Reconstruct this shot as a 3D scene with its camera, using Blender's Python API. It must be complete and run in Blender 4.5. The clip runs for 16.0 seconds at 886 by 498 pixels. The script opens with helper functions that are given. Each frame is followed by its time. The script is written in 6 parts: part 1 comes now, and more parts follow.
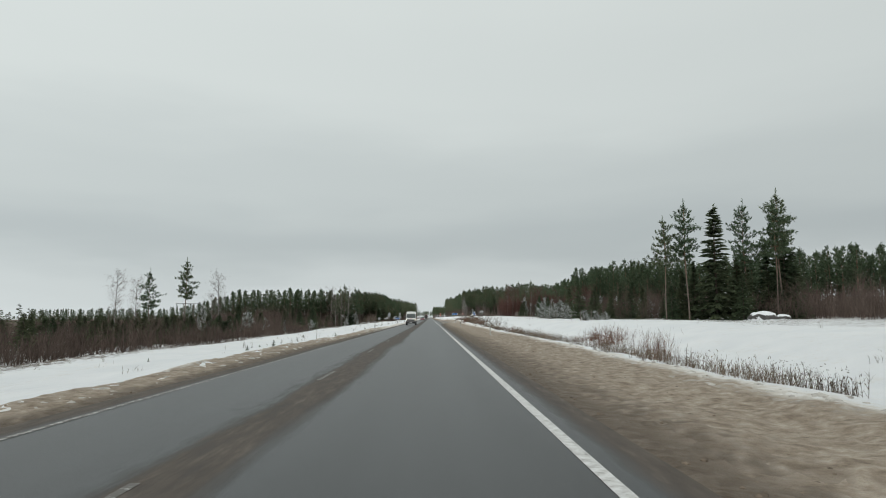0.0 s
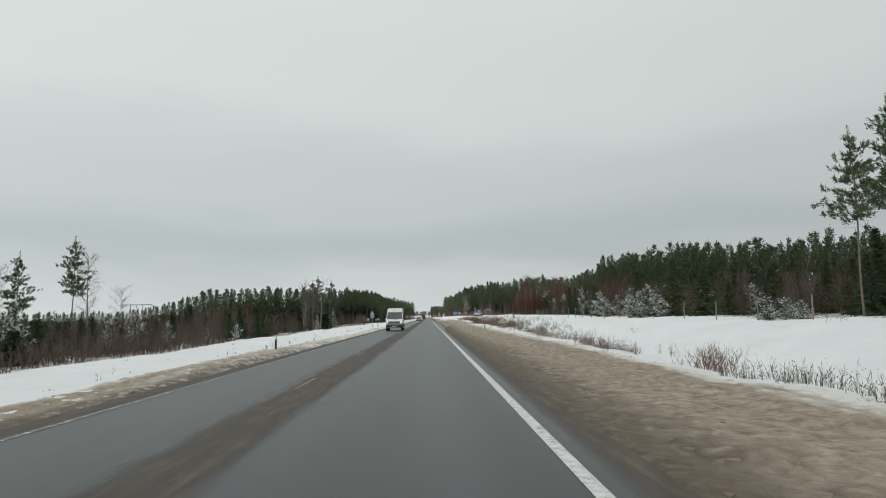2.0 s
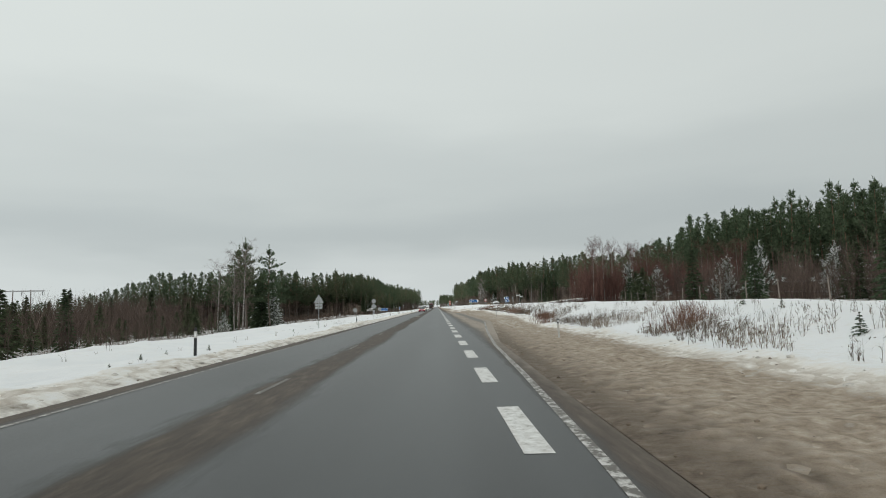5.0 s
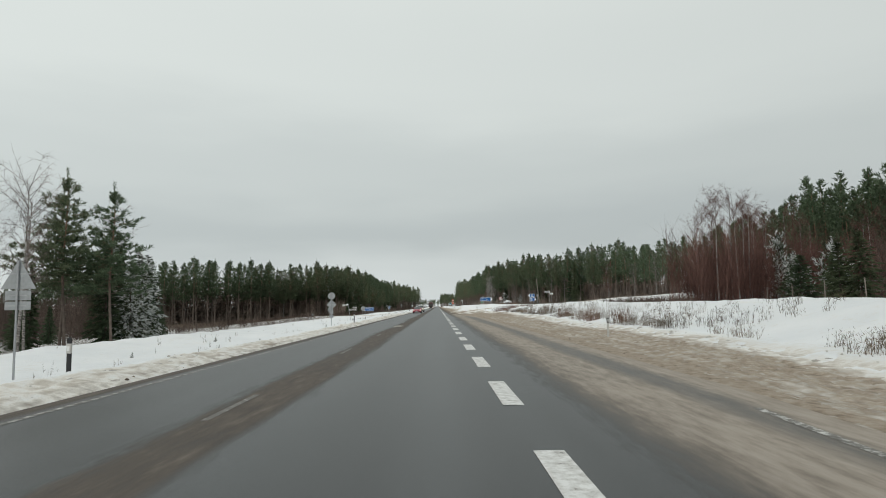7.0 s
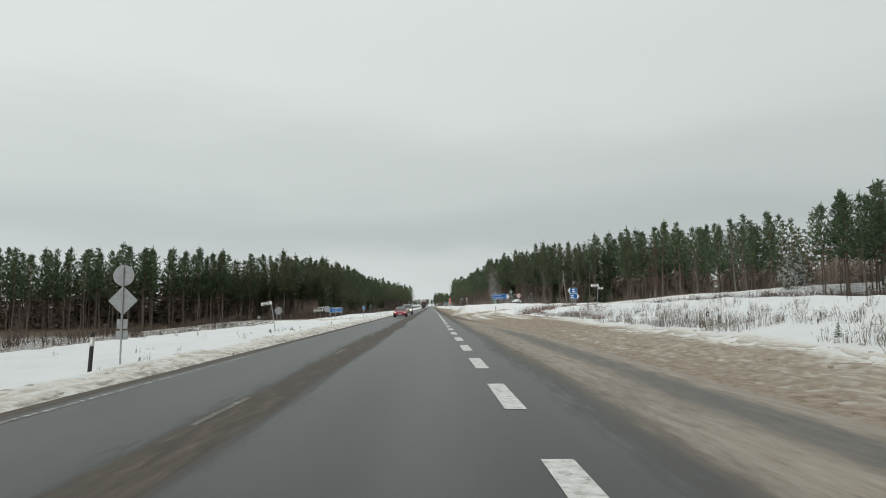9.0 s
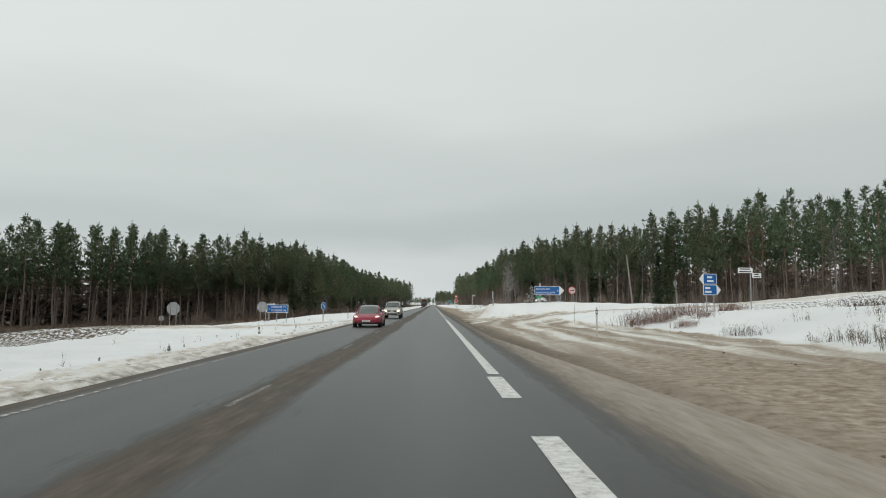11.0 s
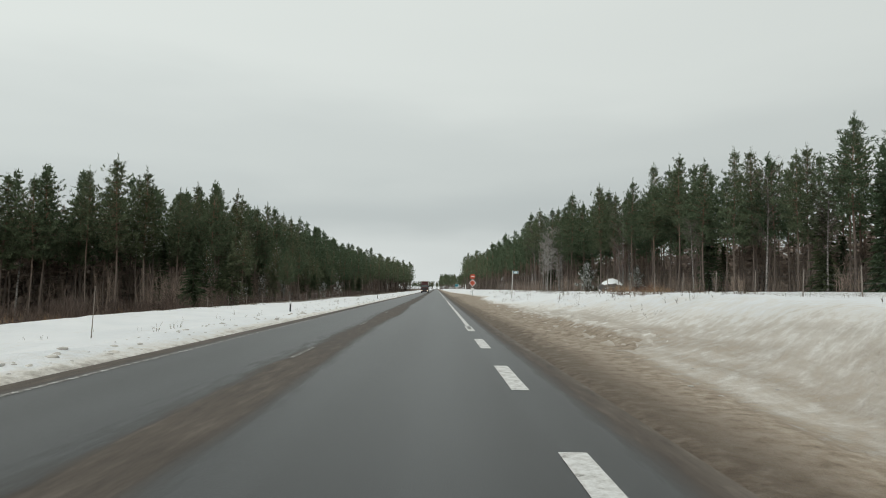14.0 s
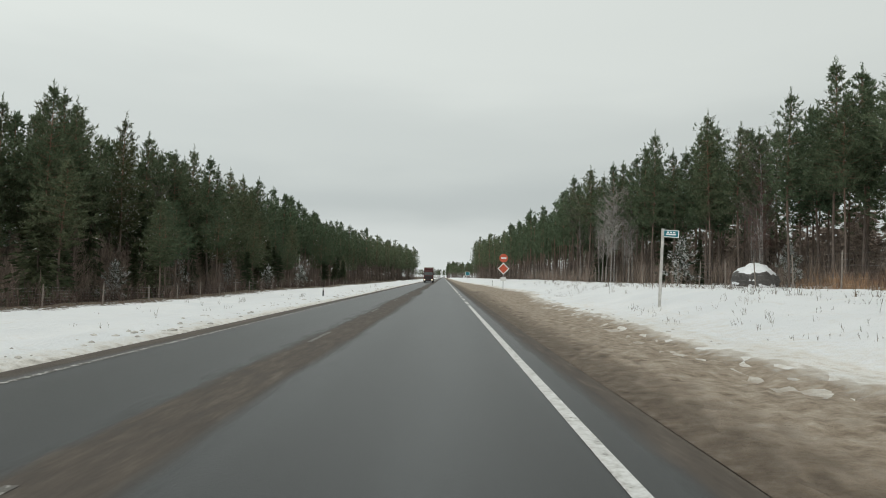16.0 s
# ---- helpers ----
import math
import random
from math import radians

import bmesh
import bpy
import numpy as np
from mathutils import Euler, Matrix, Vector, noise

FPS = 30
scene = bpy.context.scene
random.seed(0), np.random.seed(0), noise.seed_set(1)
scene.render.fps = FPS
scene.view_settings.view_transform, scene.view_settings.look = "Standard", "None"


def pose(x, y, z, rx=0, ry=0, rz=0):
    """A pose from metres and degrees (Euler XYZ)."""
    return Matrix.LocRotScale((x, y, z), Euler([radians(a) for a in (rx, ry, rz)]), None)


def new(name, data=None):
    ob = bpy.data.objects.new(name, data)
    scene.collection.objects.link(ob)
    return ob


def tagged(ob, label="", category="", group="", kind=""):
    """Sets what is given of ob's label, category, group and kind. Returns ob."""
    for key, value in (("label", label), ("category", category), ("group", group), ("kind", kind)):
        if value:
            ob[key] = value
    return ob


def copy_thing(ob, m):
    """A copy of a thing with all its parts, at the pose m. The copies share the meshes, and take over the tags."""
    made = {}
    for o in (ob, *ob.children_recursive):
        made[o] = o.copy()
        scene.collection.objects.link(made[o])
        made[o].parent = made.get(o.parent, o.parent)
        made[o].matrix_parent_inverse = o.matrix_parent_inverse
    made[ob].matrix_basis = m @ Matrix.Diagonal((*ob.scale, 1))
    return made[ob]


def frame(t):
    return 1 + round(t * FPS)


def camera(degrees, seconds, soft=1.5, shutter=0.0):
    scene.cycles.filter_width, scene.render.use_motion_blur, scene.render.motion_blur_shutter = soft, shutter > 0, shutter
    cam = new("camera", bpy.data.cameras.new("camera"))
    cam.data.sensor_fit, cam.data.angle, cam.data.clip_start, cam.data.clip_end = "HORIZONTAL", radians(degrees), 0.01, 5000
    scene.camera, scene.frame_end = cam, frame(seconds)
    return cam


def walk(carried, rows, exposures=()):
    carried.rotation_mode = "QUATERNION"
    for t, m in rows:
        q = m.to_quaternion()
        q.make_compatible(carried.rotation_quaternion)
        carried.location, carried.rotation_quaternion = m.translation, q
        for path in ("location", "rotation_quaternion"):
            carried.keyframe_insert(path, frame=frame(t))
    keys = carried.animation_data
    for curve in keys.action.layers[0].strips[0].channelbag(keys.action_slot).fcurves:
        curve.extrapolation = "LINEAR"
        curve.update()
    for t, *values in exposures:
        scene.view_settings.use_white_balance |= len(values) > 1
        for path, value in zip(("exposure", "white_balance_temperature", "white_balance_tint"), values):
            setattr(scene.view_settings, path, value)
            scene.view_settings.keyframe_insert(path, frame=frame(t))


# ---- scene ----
cam = camera(70.0, 16.0, soft=1.0)
EYE = 1.5
ROWS = [  # seconds, x, y, yaw, pitch, roll
    (0.0, -0.327, 0.00, -1.14, 6.15, 0.27),
    (0.5, -0.149, 12.70, -1.19, 6.00, 0.30),
    (1.0, 0.020, 25.16, -1.22, 5.97, 0.50),
    (1.5, -0.181, 37.60, -1.22, 5.95, 0.99),
    (2.0, -0.110, 49.52, -1.30, 6.13, 1.04),
    (2.5, -0.028, 61.27, -1.27, 5.77, 0.77),
    (3.0, 0.079, 73.33, -1.18, 5.92, 0.61),
    (3.5, 0.227, 85.73, -0.96, 5.49, 0.88),
    (4.0, 0.207, 98.44, -0.40, 5.68, 0.94),
    (4.5, 0.231, 111.30, -0.65, 5.29, 1.22),
    (5.0, 0.260, 123.99, -0.51, 5.19, 1.33),
    (7.5, 0.099, 187.19, -0.69, 5.11, 0.48),
    (8.0, 0.074, 199.29, -1.12, 4.99, 0.25),
    (8.5, 0.067, 211.32, -1.05, 5.15, 0.65),
    (11.0, -0.030, 270.13, -0.91, 5.02, -0.31),
    (11.5, 0.013, 281.90, -0.91, 5.17, -0.36),
    (12.0, 0.058, 293.20, -0.64, 5.46, -0.13),
    (12.5, -0.137, 303.58, -0.71, 5.29, -0.06),
    (13.0, -0.230, 314.89, -0.49, 5.38, 0.07),
    (13.5, -0.130, 326.47, -0.21, 4.44, -0.48),
    (14.0, 0.005, 338.15, -0.58, 3.59, -0.86),
    (14.5, 0.088, 350.08, -0.40, 4.79, -0.94),
    (15.0, 0.084, 362.09, 0.41, 4.10, -1.00),
    (15.5, 0.034, 373.69, -0.06, 3.43, -0.83),
    (16.0, -0.128, 385.65, 0.03, 2.54, -1.52),
]
walk(cam, [(t, pose(x, y, EYE, 90 + pitch, roll, yaw)) for t, x, y, yaw, pitch, roll in ROWS],
     [(0.0, -0.10, 6440, 10), (5.0, -0.07, 6500, 10), (8.0, -0.03, 6530, 10), (12.0, -0.01, 6550, 10), (16.0, 0.02, 6610, 10)])

# ---- world and light ----
SUN_UP, SUN_TURN = 32.0, 200.0
world = bpy.data.worlds.new("overcast_sky")
scene.world = world
world.use_nodes = True
wn, wl = world.node_tree.nodes, world.node_tree.links
wn.clear()
w_out = wn.new("ShaderNodeOutputWorld")
w_bg = wn.new("ShaderNodeBackground")
w_sky = wn.new("ShaderNodeTexSky")
w_sky.sky_type, w_sky.sun_disc = "NISHITA", False
w_sky.sun_elevation, w_sky.sun_rotation, w_sky.dust_density = radians(SUN_UP), radians(SUN_TURN), 6.0
w_tc = wn.new("ShaderNodeTexCoord")
w_sep = wn.new("ShaderNodeSeparateXYZ")
wl.new(w_tc.outputs["Generated"], w_sep.inputs[0])
w_map = wn.new("ShaderNodeMapping")
w_map.inputs["Scale"].default_value = (1.6, 1.6, 7.0)
w_map.inputs["Rotation"].default_value = (0.0, 0.22, 0.0)
wl.new(w_tc.outputs["Generated"], w_map.inputs["Vector"])
w_noise = wn.new("ShaderNodeTexNoise")
w_noise.inputs["Scale"].default_value, w_noise.inputs["Detail"].default_value = 1.6, 5.0
w_noise.inputs["Roughness"].default_value = 0.45
wl.new(w_map.outputs[0], w_noise.inputs["Vector"])
# height of the cloud layer, shifted a little by the cloud noise
w_sh = wn.new("ShaderNodeMath")
w_sh.operation = "MULTIPLY_ADD"
w_sh.inputs[1].default_value = 0.16
wl.new(w_noise.outputs[0], w_sh.inputs[0])
w_add = wn.new("ShaderNodeMath")
w_add.operation = "SUBTRACT"
w_add.inputs[1].default_value = 0.08
wl.new(w_sep.outputs["Z"], w_add.inputs[0])
wl.new(w_add.outputs[0], w_sh.inputs[2])
w_ramp = wn.new("ShaderNodeValToRGB")
w_ramp.color_ramp.interpolation = "EASE"
for i, (p, c) in enumerate([(0.0, (0.63, 0.675, 0.67)), (0.04, (0.57, 0.615, 0.61)), (0.11, (0.46, 0.505, 0.505)), (0.20, (0.535, 0.58, 0.57)),
                            (0.34, (0.635, 0.68, 0.66)), (0.6, (0.69, 0.735, 0.71))]):
    e = w_ramp.color_ramp.elements[i] if i < 2 else w_ramp.color_ramp.elements.new(p)
    e.position, e.color = p, (*c, 1)
wl.new(w_sh.outputs[0], w_ramp.inputs[0])
w_scale = wn.new("ShaderNodeMix")
w_scale.data_type, w_scale.blend_type = "RGBA", "ADD"
w_scale.inputs["Factor"].default_value = 0.004
wl.new(w_ramp.outputs[0], w_scale.inputs["A"])
wl.new(w_sky.outputs[0], w_scale.inputs["B"])
wl.new(w_scale.outputs["Result"], w_bg.inputs["Color"])
# the cloud is a little thinner on one side
w_side = wn.new("ShaderNodeMath")
w_side.operation = "MULTIPLY_ADD"
w_side.inputs[1].default_value, w_side.inputs[2].default_value = -0.13, 1.06
wl.new(w_sep.outputs["X"], w_side.inputs[0])
wl.new(w_side.outputs[0], w_bg.inputs["Strength"])
wl.new(w_bg.outputs[0], w_out.inputs[0])
sun_data = bpy.data.lights.new("sun", "SUN")
sun_data.energy, sun_data.angle, sun_data.color = 0.7, radians(40), (1.0, 0.97, 0.93)
sun = new("sun", sun_data)
sun.matrix_world = pose(0, 0, 60, 90 - SUN_UP, 0, 180 - SUN_TURN)

# ---- materials ----


def material(name, rough=0.8, metal=0.0, spec=0.4):
    m = bpy.data.materials.new(name)
    m.use_nodes = True
    b = m.node_tree.nodes["Principled BSDF"]
    b.inputs["Roughness"].default_value, b.inputs["Metallic"].default_value = rough, metal
    b.inputs["Specular IOR Level"].default_value = spec
    return m, m.node_tree.nodes, m.node_tree.links, b


def noise_of(n, l, scale, detail=4.0, rough=0.55, vec=None, stretch=None, coord="Object"):
    tc = n.new("ShaderNodeTexCoord")
    out = vec or tc.outputs[coord]
    if stretch:
        mp = n.new("ShaderNodeMapping")
        mp.inputs["Scale"].default_value = stretch
        l.new(out, mp.inputs[0])
        out = mp.outputs[0]
    t = n.new("ShaderNodeTexNoise")
    t.inputs["Scale"].default_value, t.inputs["Detail"].default_value, t.inputs["Roughness"].default_value = scale, detail, rough
    l.new(out, t.inputs["Vector"])
    return t.outputs[0]


def ramp(n, l, fac, stops):
    r = n.new("ShaderNodeValToRGB")
    for i, (p, c) in enumerate(stops):
        e = r.color_ramp.elements[i] if i < 2 else r.color_ramp.elements.new(p)
        e.position, e.color = p, ((c, c, c, 1) if isinstance(c, (int, float)) else (*c, 1))
    l.new(fac, r.inputs[0])
    return r.outputs[0]


def math_node(n, l, op, a, b=None, c=None):
    m = n.new("ShaderNodeMath")
    m.operation = op
    for i, v in enumerate((a, b, c)):
        if v is None:
            continue
        if isinstance(v, (int, float)):
            m.inputs[i].default_value = v
        else:
            l.new(v, m.inputs[i])
    return m.outputs[0]


def mix(n, l, fac, a, b, blend="MIX"):
    m = n.new("ShaderNodeMix")
    m.data_type, m.blend_type = "RGBA", blend
    for key, v in (("Factor", fac), ("A", a), ("B", b)):
        if isinstance(v, (int, float)):
            m.inputs[key].default_value = v
        elif isinstance(v, tuple):
            m.inputs[key].default_value = (*v, 1)
        else:
            l.new(v, m.inputs[key])
    return m.outputs["Result"]


def bump(n, l, b, height, strength=0.4, dist=0.03):
    k = n.new("ShaderNodeBump")
    k.inputs["Strength"].default_value, k.inputs["Distance"].default_value = strength, dist
    l.new(height, k.inputs["Height"])
    l.new(k.outputs[0], b.inputs["Normal"])


def plain(name, colour, rough=0.6, metal=0.0, spec=0.4, vary=0.12, scale=6.0, relief=0.0):
    """Paint, bark or metal of one colour with fine uneven tone."""
    m, n, l, b = material(name, rough, metal, spec)
    f = noise_of(n, l, scale)
    lo, hi = tuple(c * (1 - vary) for c in colour), tuple(min(1, c * (1 + vary)) for c in colour)
    l.new(ramp(n, l, f, [(0.3, lo), (0.7, hi)]), b.inputs["Base Color"])
    if relief:
        bump(n, l, b, f, relief, 0.02)
    return m


def ground_material():
    m, n, l, b = material("snow_and_sand", 0.75, spec=0.3)
    att = n.new("ShaderNodeAttribute")
    att.attribute_name = "sand"
    big, fine = noise_of(n, l, 0.35, 5), noise_of(n, l, 3.5, 6, 0.65)
    grit = noise_of(n, l, 18.0, 3, 0.7)
    streak = noise_of(n, l, 1.6, 5, 0.6, stretch=(1.0, 0.12, 1.0))
    snow = ramp(n, l, big, [(0.3, (0.80, 0.82, 0.84)), (0.7, (0.88, 0.89, 0.90))])
    # dark sand tones follow the bump's low spots, so pit shade is painted in
    sand = ramp(n, l, fine, [(0.28, (0.155, 0.116, 0.082)), (0.44, (0.32, 0.256, 0.192)), (0.60, (0.48, 0.405, 0.325)), (0.78, (0.68, 0.62, 0.54))])
    sand = mix(n, l, math_node(n, l, "MULTIPLY", grit, 0.34), sand, (0.13, 0.10, 0.075))
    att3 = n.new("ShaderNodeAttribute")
    att3.attribute_name = "wet_and_pits"
    # real damp beside the asphalt, plus painted shade in the crust's pits
    damp_and_pits = math_node(n, l, "ADD", att3.outputs["Fac"], math_node(n, l, "MULTIPLY", math_node(n, l, "SUBTRACT", fine, 0.5), 0.9))
    sand = mix(n, l, 1.0, sand, ramp(n, l, damp_and_pits, [(0.25, (1.0, 1.0, 1.0)), (0.9, (0.42, 0.40, 0.385))]), "MULTIPLY")
    k = math_node(n, l, "ADD", att.outputs["Fac"], math_node(n, l, "MULTIPLY", math_node(n, l, "SUBTRACT", fine, 0.5), 0.7))
    k = math_node(n, l, "ADD", k, math_node(n, l, "MULTIPLY", math_node(n, l, "SUBTRACT", streak, 0.5), 0.5))
    mask = ramp(n, l, k, [(0.30, 0.0), (0.62, 1.0)])
    tint = ramp(n, l, k, [(0.05, (1.0, 1.0, 1.0)), (0.34, (0.90, 0.85, 0.78))])
    snow = mix(n, l, 1.0, snow, tint, "MULTIPLY")
    # heather, litter and dead grass of the forest floor
    att2 = n.new("ShaderNodeAttribute")
    att2.attribute_name = "litter"
    litter = ramp(n, l, fine, [(0.3, (0.045, 0.032, 0.022)), (0.55, (0.10, 0.07, 0.045)), (0.75, (0.17, 0.125, 0.08))])
    k2 = math_node(n, l, "ADD", att2.outputs["Fac"], math_node(n, l, "MULTIPLY", math_node(n, l, "SUBTRACT", fine, 0.5), 1.2))
    m2 = ramp(n, l, k2, [(0.42, 0.0), (0.58, 1.0)])
    c = mix(n, l, mask, snow, sand)
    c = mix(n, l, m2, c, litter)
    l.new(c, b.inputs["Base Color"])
    bump(n, l, b, math_node(n, l, "ADD", fine, math_node(n, l, "MULTIPLY", grit, 0.4)), 0.8, 0.14)
    return m


def road_material():
    m, n, l, b = material("wet_worn_asphalt", 0.5, spec=0.5)
    tc = n.new("ShaderNodeTexCoord")
    sep = n.new("ShaderNodeSeparateXYZ")
    l.new(tc.outputs["Object"], sep.inputs[0])
    lng = noise_of(n, l, 0.9, 5, 0.6, stretch=(1.0, 0.06, 1.0))
    fine = noise_of(n, l, 5.5, 6, 0.68, stretch=(1.0, 0.16, 1.0))
    grit = noise_of(n, l, 60.0, 3, 0.7)
    patch = noise_of(n, l, 0.10, 3, 0.5)
    x = math_node(n, l, "ADD", sep.outputs["X"], math_node(n, l, "MULTIPLY", math_node(n, l, "SUBTRACT", lng, 0.5), 0.9))
    x = math_node(n, l, "ADD", x, math_node(n, l, "MULTIPLY", math_node(n, l, "SUBTRACT", fine, 0.5), 0.25))
    f = math_node(n, l, "DIVIDE", math_node(n, l, "ADD", x, 8.0), 16.0)

    def at(v):
        return (v + 8.0) / 16.0
    # brown slush and sand lie between the wheel tracks
    slush = ramp(n, l, f, [(at(-6.6), 1.0), (at(-6.0), 0.65), (at(-5.6), 0.12), (at(-3.7), 0.05), (at(-3.25), 0.35), (at(-3.05), 0.95), (at(-2.35), 0.98), (at(-2.08), 0.28),
                           (at(-1.5), 0.03), (at(1.6), 0.0), (at(2.0), 0.22), (at(2.5), 0.5), (at(2.9), 0.95), (at(3.9), 0.95), (at(4.3), 0.5), (at(5.2), 0.55), (at(6.0), 1.0)])
    att = n.new("ShaderNodeAttribute")
    att.attribute_name = "sand"
    s = math_node(n, l, "ADD", math_node(n, l, "MULTIPLY", slush, math_node(n, l, "ADD", 0.55, math_node(n, l, "MULTIPLY", patch, 0.7))), att.outputs["Fac"])
    s = math_node(n, l, "ADD", s, math_node(n, l, "MULTIPLY", math_node(n, l, "SUBTRACT", fine, 0.5), 0.55))
    mask = ramp(n, l, s, [(0.25, 0.0), (0.9, 1.0)])
    tar = ramp(n, l, grit, [(0.3, (0.018, 0.0203, 0.0213)), (0.7, (0.043, 0.047, 0.0485))])
    track = ramp(n, l, f, [(at(-5.6), 1.0), (at(-4.9), 0.86), (at(-4.2), 1.06), (at(-3.7), 0.9), (at(-1.6), 1.05), (at(-1.1), 0.84), (at(-0.6), 0.86), (at(-0.2), 1.10), (at(0.3), 1.12),
                           (at(0.6), 0.88), (at(1.0), 0.84), (at(1.3), 1.0)])
    tar = mix(n, l, 1.0, tar, track, "MULTIPLY")
    tar = mix(n, l, 1.0, tar, ramp(n, l, lng, [(0.25, 0.56), (0.75, 1.42)]), "MULTIPLY")
    sand = ramp(n, l, fine, [(0.25, (0.048, 0.037, 0.030)), (0.55, (0.092, 0.073, 0.058)), (0.8, (0.165, 0.138, 0.115))])
    pale = ramp(n, l, fine, [(0.25, (0.21, 0.174, 0.140)), (0.5, (0.30, 0.258, 0.215)), (0.8, (0.39, 0.345, 0.30))])
    sand = mix(n, l, ramp(n, l, f, [(at(2.2), 0.0), (at(3.2), 1.0)]), sand, pale)
    l.new(mix(n, l, mask, tar, sand), b.inputs["Base Color"])
    l.new(ramp(n, l, s, [(0.2, 0.38), (0.8, 0.85)]), b.inputs["Roughness"])
    bump(n, l, b, math_node(n, l, "ADD", math_node(n, l, "MULTIPLY", grit, 0.25), math_node(n, l, "MULTIPLY", mask, fine)), 0.5, 0.03)
    return m


def marking_material(name, cover):
    m, n, l, b = material(name, 0.6)
    f = noise_of(n, l, 7.0, 6, 0.7)
    l.new(ramp(n, l, f, [(0.30 + cover, (0.12, 0.112, 0.10)), (0.42 + cover, (0.52, 0.51, 0.49)), (0.6 + cover, (0.72, 0.72, 0.71))]), b.inputs["Base Color"])
    return m


def needle_material(name, dark, light, snow=0.0):
    """Needles in clumps of uneven green, with frost and snow lying on some of them."""
    m, n, l, b = material(name, 0.7, spec=0.2)
    geo, info = n.new("ShaderNodeNewGeometry"), n.new("ShaderNodeObjectInfo")
    f = noise_of(n, l, 1.3, 4)
    c = ramp(n, l, f, [(0.3, dark), (0.7, light)])
    c = mix(n, l, 1.0, c, ramp(n, l, info.outputs["Random"], [(0.0, (0.72, 0.85, 0.8)), (1.0, (1.14, 1.06, 1.0))]), "MULTIPLY")
    g = ramp(n, l, geo.outputs["Random Per Island"], [(0.0, 0.6), (1.0, 1.35)])
    c = mix(n, l, 1.0, c, g, "MULTIPLY")
    if snow:
        s = noise_of(n, l, 2.0, 4, 0.7)
        k = math_node(n, l, "ADD", s, math_node(n, l, "MULTIPLY", math_node(n, l, "SUBTRACT", geo.outputs["Random Per Island"], 0.5), 0.22))
        mk = ramp(n, l, k, [(0.72 - snow * 0.5, 0.0), (0.80 - snow * 0.5, 1.0)])
        c = mix(n, l, math_node(n, l, "MULTIPLY", mk, 0.9), c, (0.78, 0.80, 0.80))
    l.new(c, b.inputs["Base Color"])
    through_light = n.new("ShaderNodeBsdfTranslucent")
    l.new(c, through_light.inputs["Color"])
    both = n.new("ShaderNodeMixShader")
    both.inputs[0].default_value = 0.36
    l.new(b.outputs[0], both.inputs[1])
    l.new(through_light.outputs[0], both.inputs[2])
    l.new(both.outputs[0], n["Material Output"].inputs["Surface"])
    return m


def bark_material(name, low, high, z0, z1, scale=5.0):
    m, n, l, b = material(name, 0.9, spec=0.2)
    tc = n.new("ShaderNodeTexCoord")
    sep = n.new("ShaderNodeSeparateXYZ")
    l.new(tc.outputs["Object"], sep.inputs[0])
    f = noise_of(n, l, scale, 5, 0.65, stretch=(1, 1, 0.3))
    z = math_node(n, l, "ADD", sep.outputs["Z"], math_node(n, l, "MULTIPLY", f, 3.0))
    k = math_node(n, l, "DIVIDE", math_node(n, l, "SUBTRACT", z, z0), z1 - z0)
    c = ramp(n, l, k, [(0.0, low), (1.0, high)])
    c = mix(n, l, 1.0, c, ramp(n, l, f, [(0.3, 0.6), (0.7, 1.3)]), "MULTIPLY")
    l.new(c, b.inputs["Base Color"])
    bump(n, l, b, f, 0.5, 0.03)
    return m


def birch_material():
    m, n, l, b = material("birch_bark", 0.7, spec=0.3)
    f = noise_of(n, l, 3.0, 4, 0.6, stretch=(1, 1, 2.5))
    l.new(ramp(n, l, f, [(0.36, (0.05, 0.046, 0.042)), (0.50, (0.24, 0.225, 0.21)), (0.75, (0.44, 0.42, 0.40))]), b.inputs["Base Color"])
    return m


def twig_material(name, dark, light):
    m, n, l, b = material(name, 0.85, spec=0.2)
    geo = n.new("ShaderNodeNewGeometry")
    f = noise_of(n, l, 0.12, 3)
    c = ramp(n, l, f, [(0.35, dark), (0.65, light)])
    c = mix(n, l, 1.0, c, ramp(n, l, geo.outputs["Random Per Island"], [(0.0, 0.55), (1.0, 1.5)]), "MULTIPLY")
    l.new(c, b.inputs["Base Color"])
    return m


M_GROUND, M_ROAD, M_LINE, M_OLDLINE = ground_material(), road_material(), marking_material("worn_white_road_paint", 0.0), marking_material("slush_covered_road_paint", 0.17)
M_BURIED = marking_material("paint_under_brown_slush", 0.24)
# pine needle, pine bark and dead-limb tones are lightened to carry windscreen haze
M_PINE = needle_material("pine_needles", (0.092, 0.126, 0.078), (0.166, 0.202, 0.128))
M_FROSTPINE = needle_material("frosted_pine_needles", (0.075, 0.097, 0.056), (0.14, 0.16, 0.09), 0.22)
M_SPRUCE = needle_material("spruce_needles", (0.058, 0.078, 0.048), (0.12, 0.145, 0.085), 0.03)
M_FROST = needle_material("snowy_spruce_needles", (0.058, 0.072, 0.044), (0.11, 0.125, 0.078), 0.50)
M_PBARK = bark_material("pine_bark", (0.160, 0.130, 0.112), (0.24, 0.150, 0.104), 7.0, 15.0)
M_DEADLIMB = twig_material("dead_conifer_limbs", (0.205, 0.162, 0.136), (0.31, 0.247, 0.205))
M_SBARK = bark_material("spruce_bark", (0.10, 0.083, 0.070), (0.13, 0.10, 0.08), 2.0, 12.0)
M_BIRCH = birch_material()
M_BTWIG = twig_material("birch_twigs", (0.13, 0.105, 0.095), (0.22, 0.18, 0.165))
M_FROSTTWIG = twig_material("snow_dusted_twigs", (0.27, 0.25, 0.235), (0.47, 0.45, 0.43))
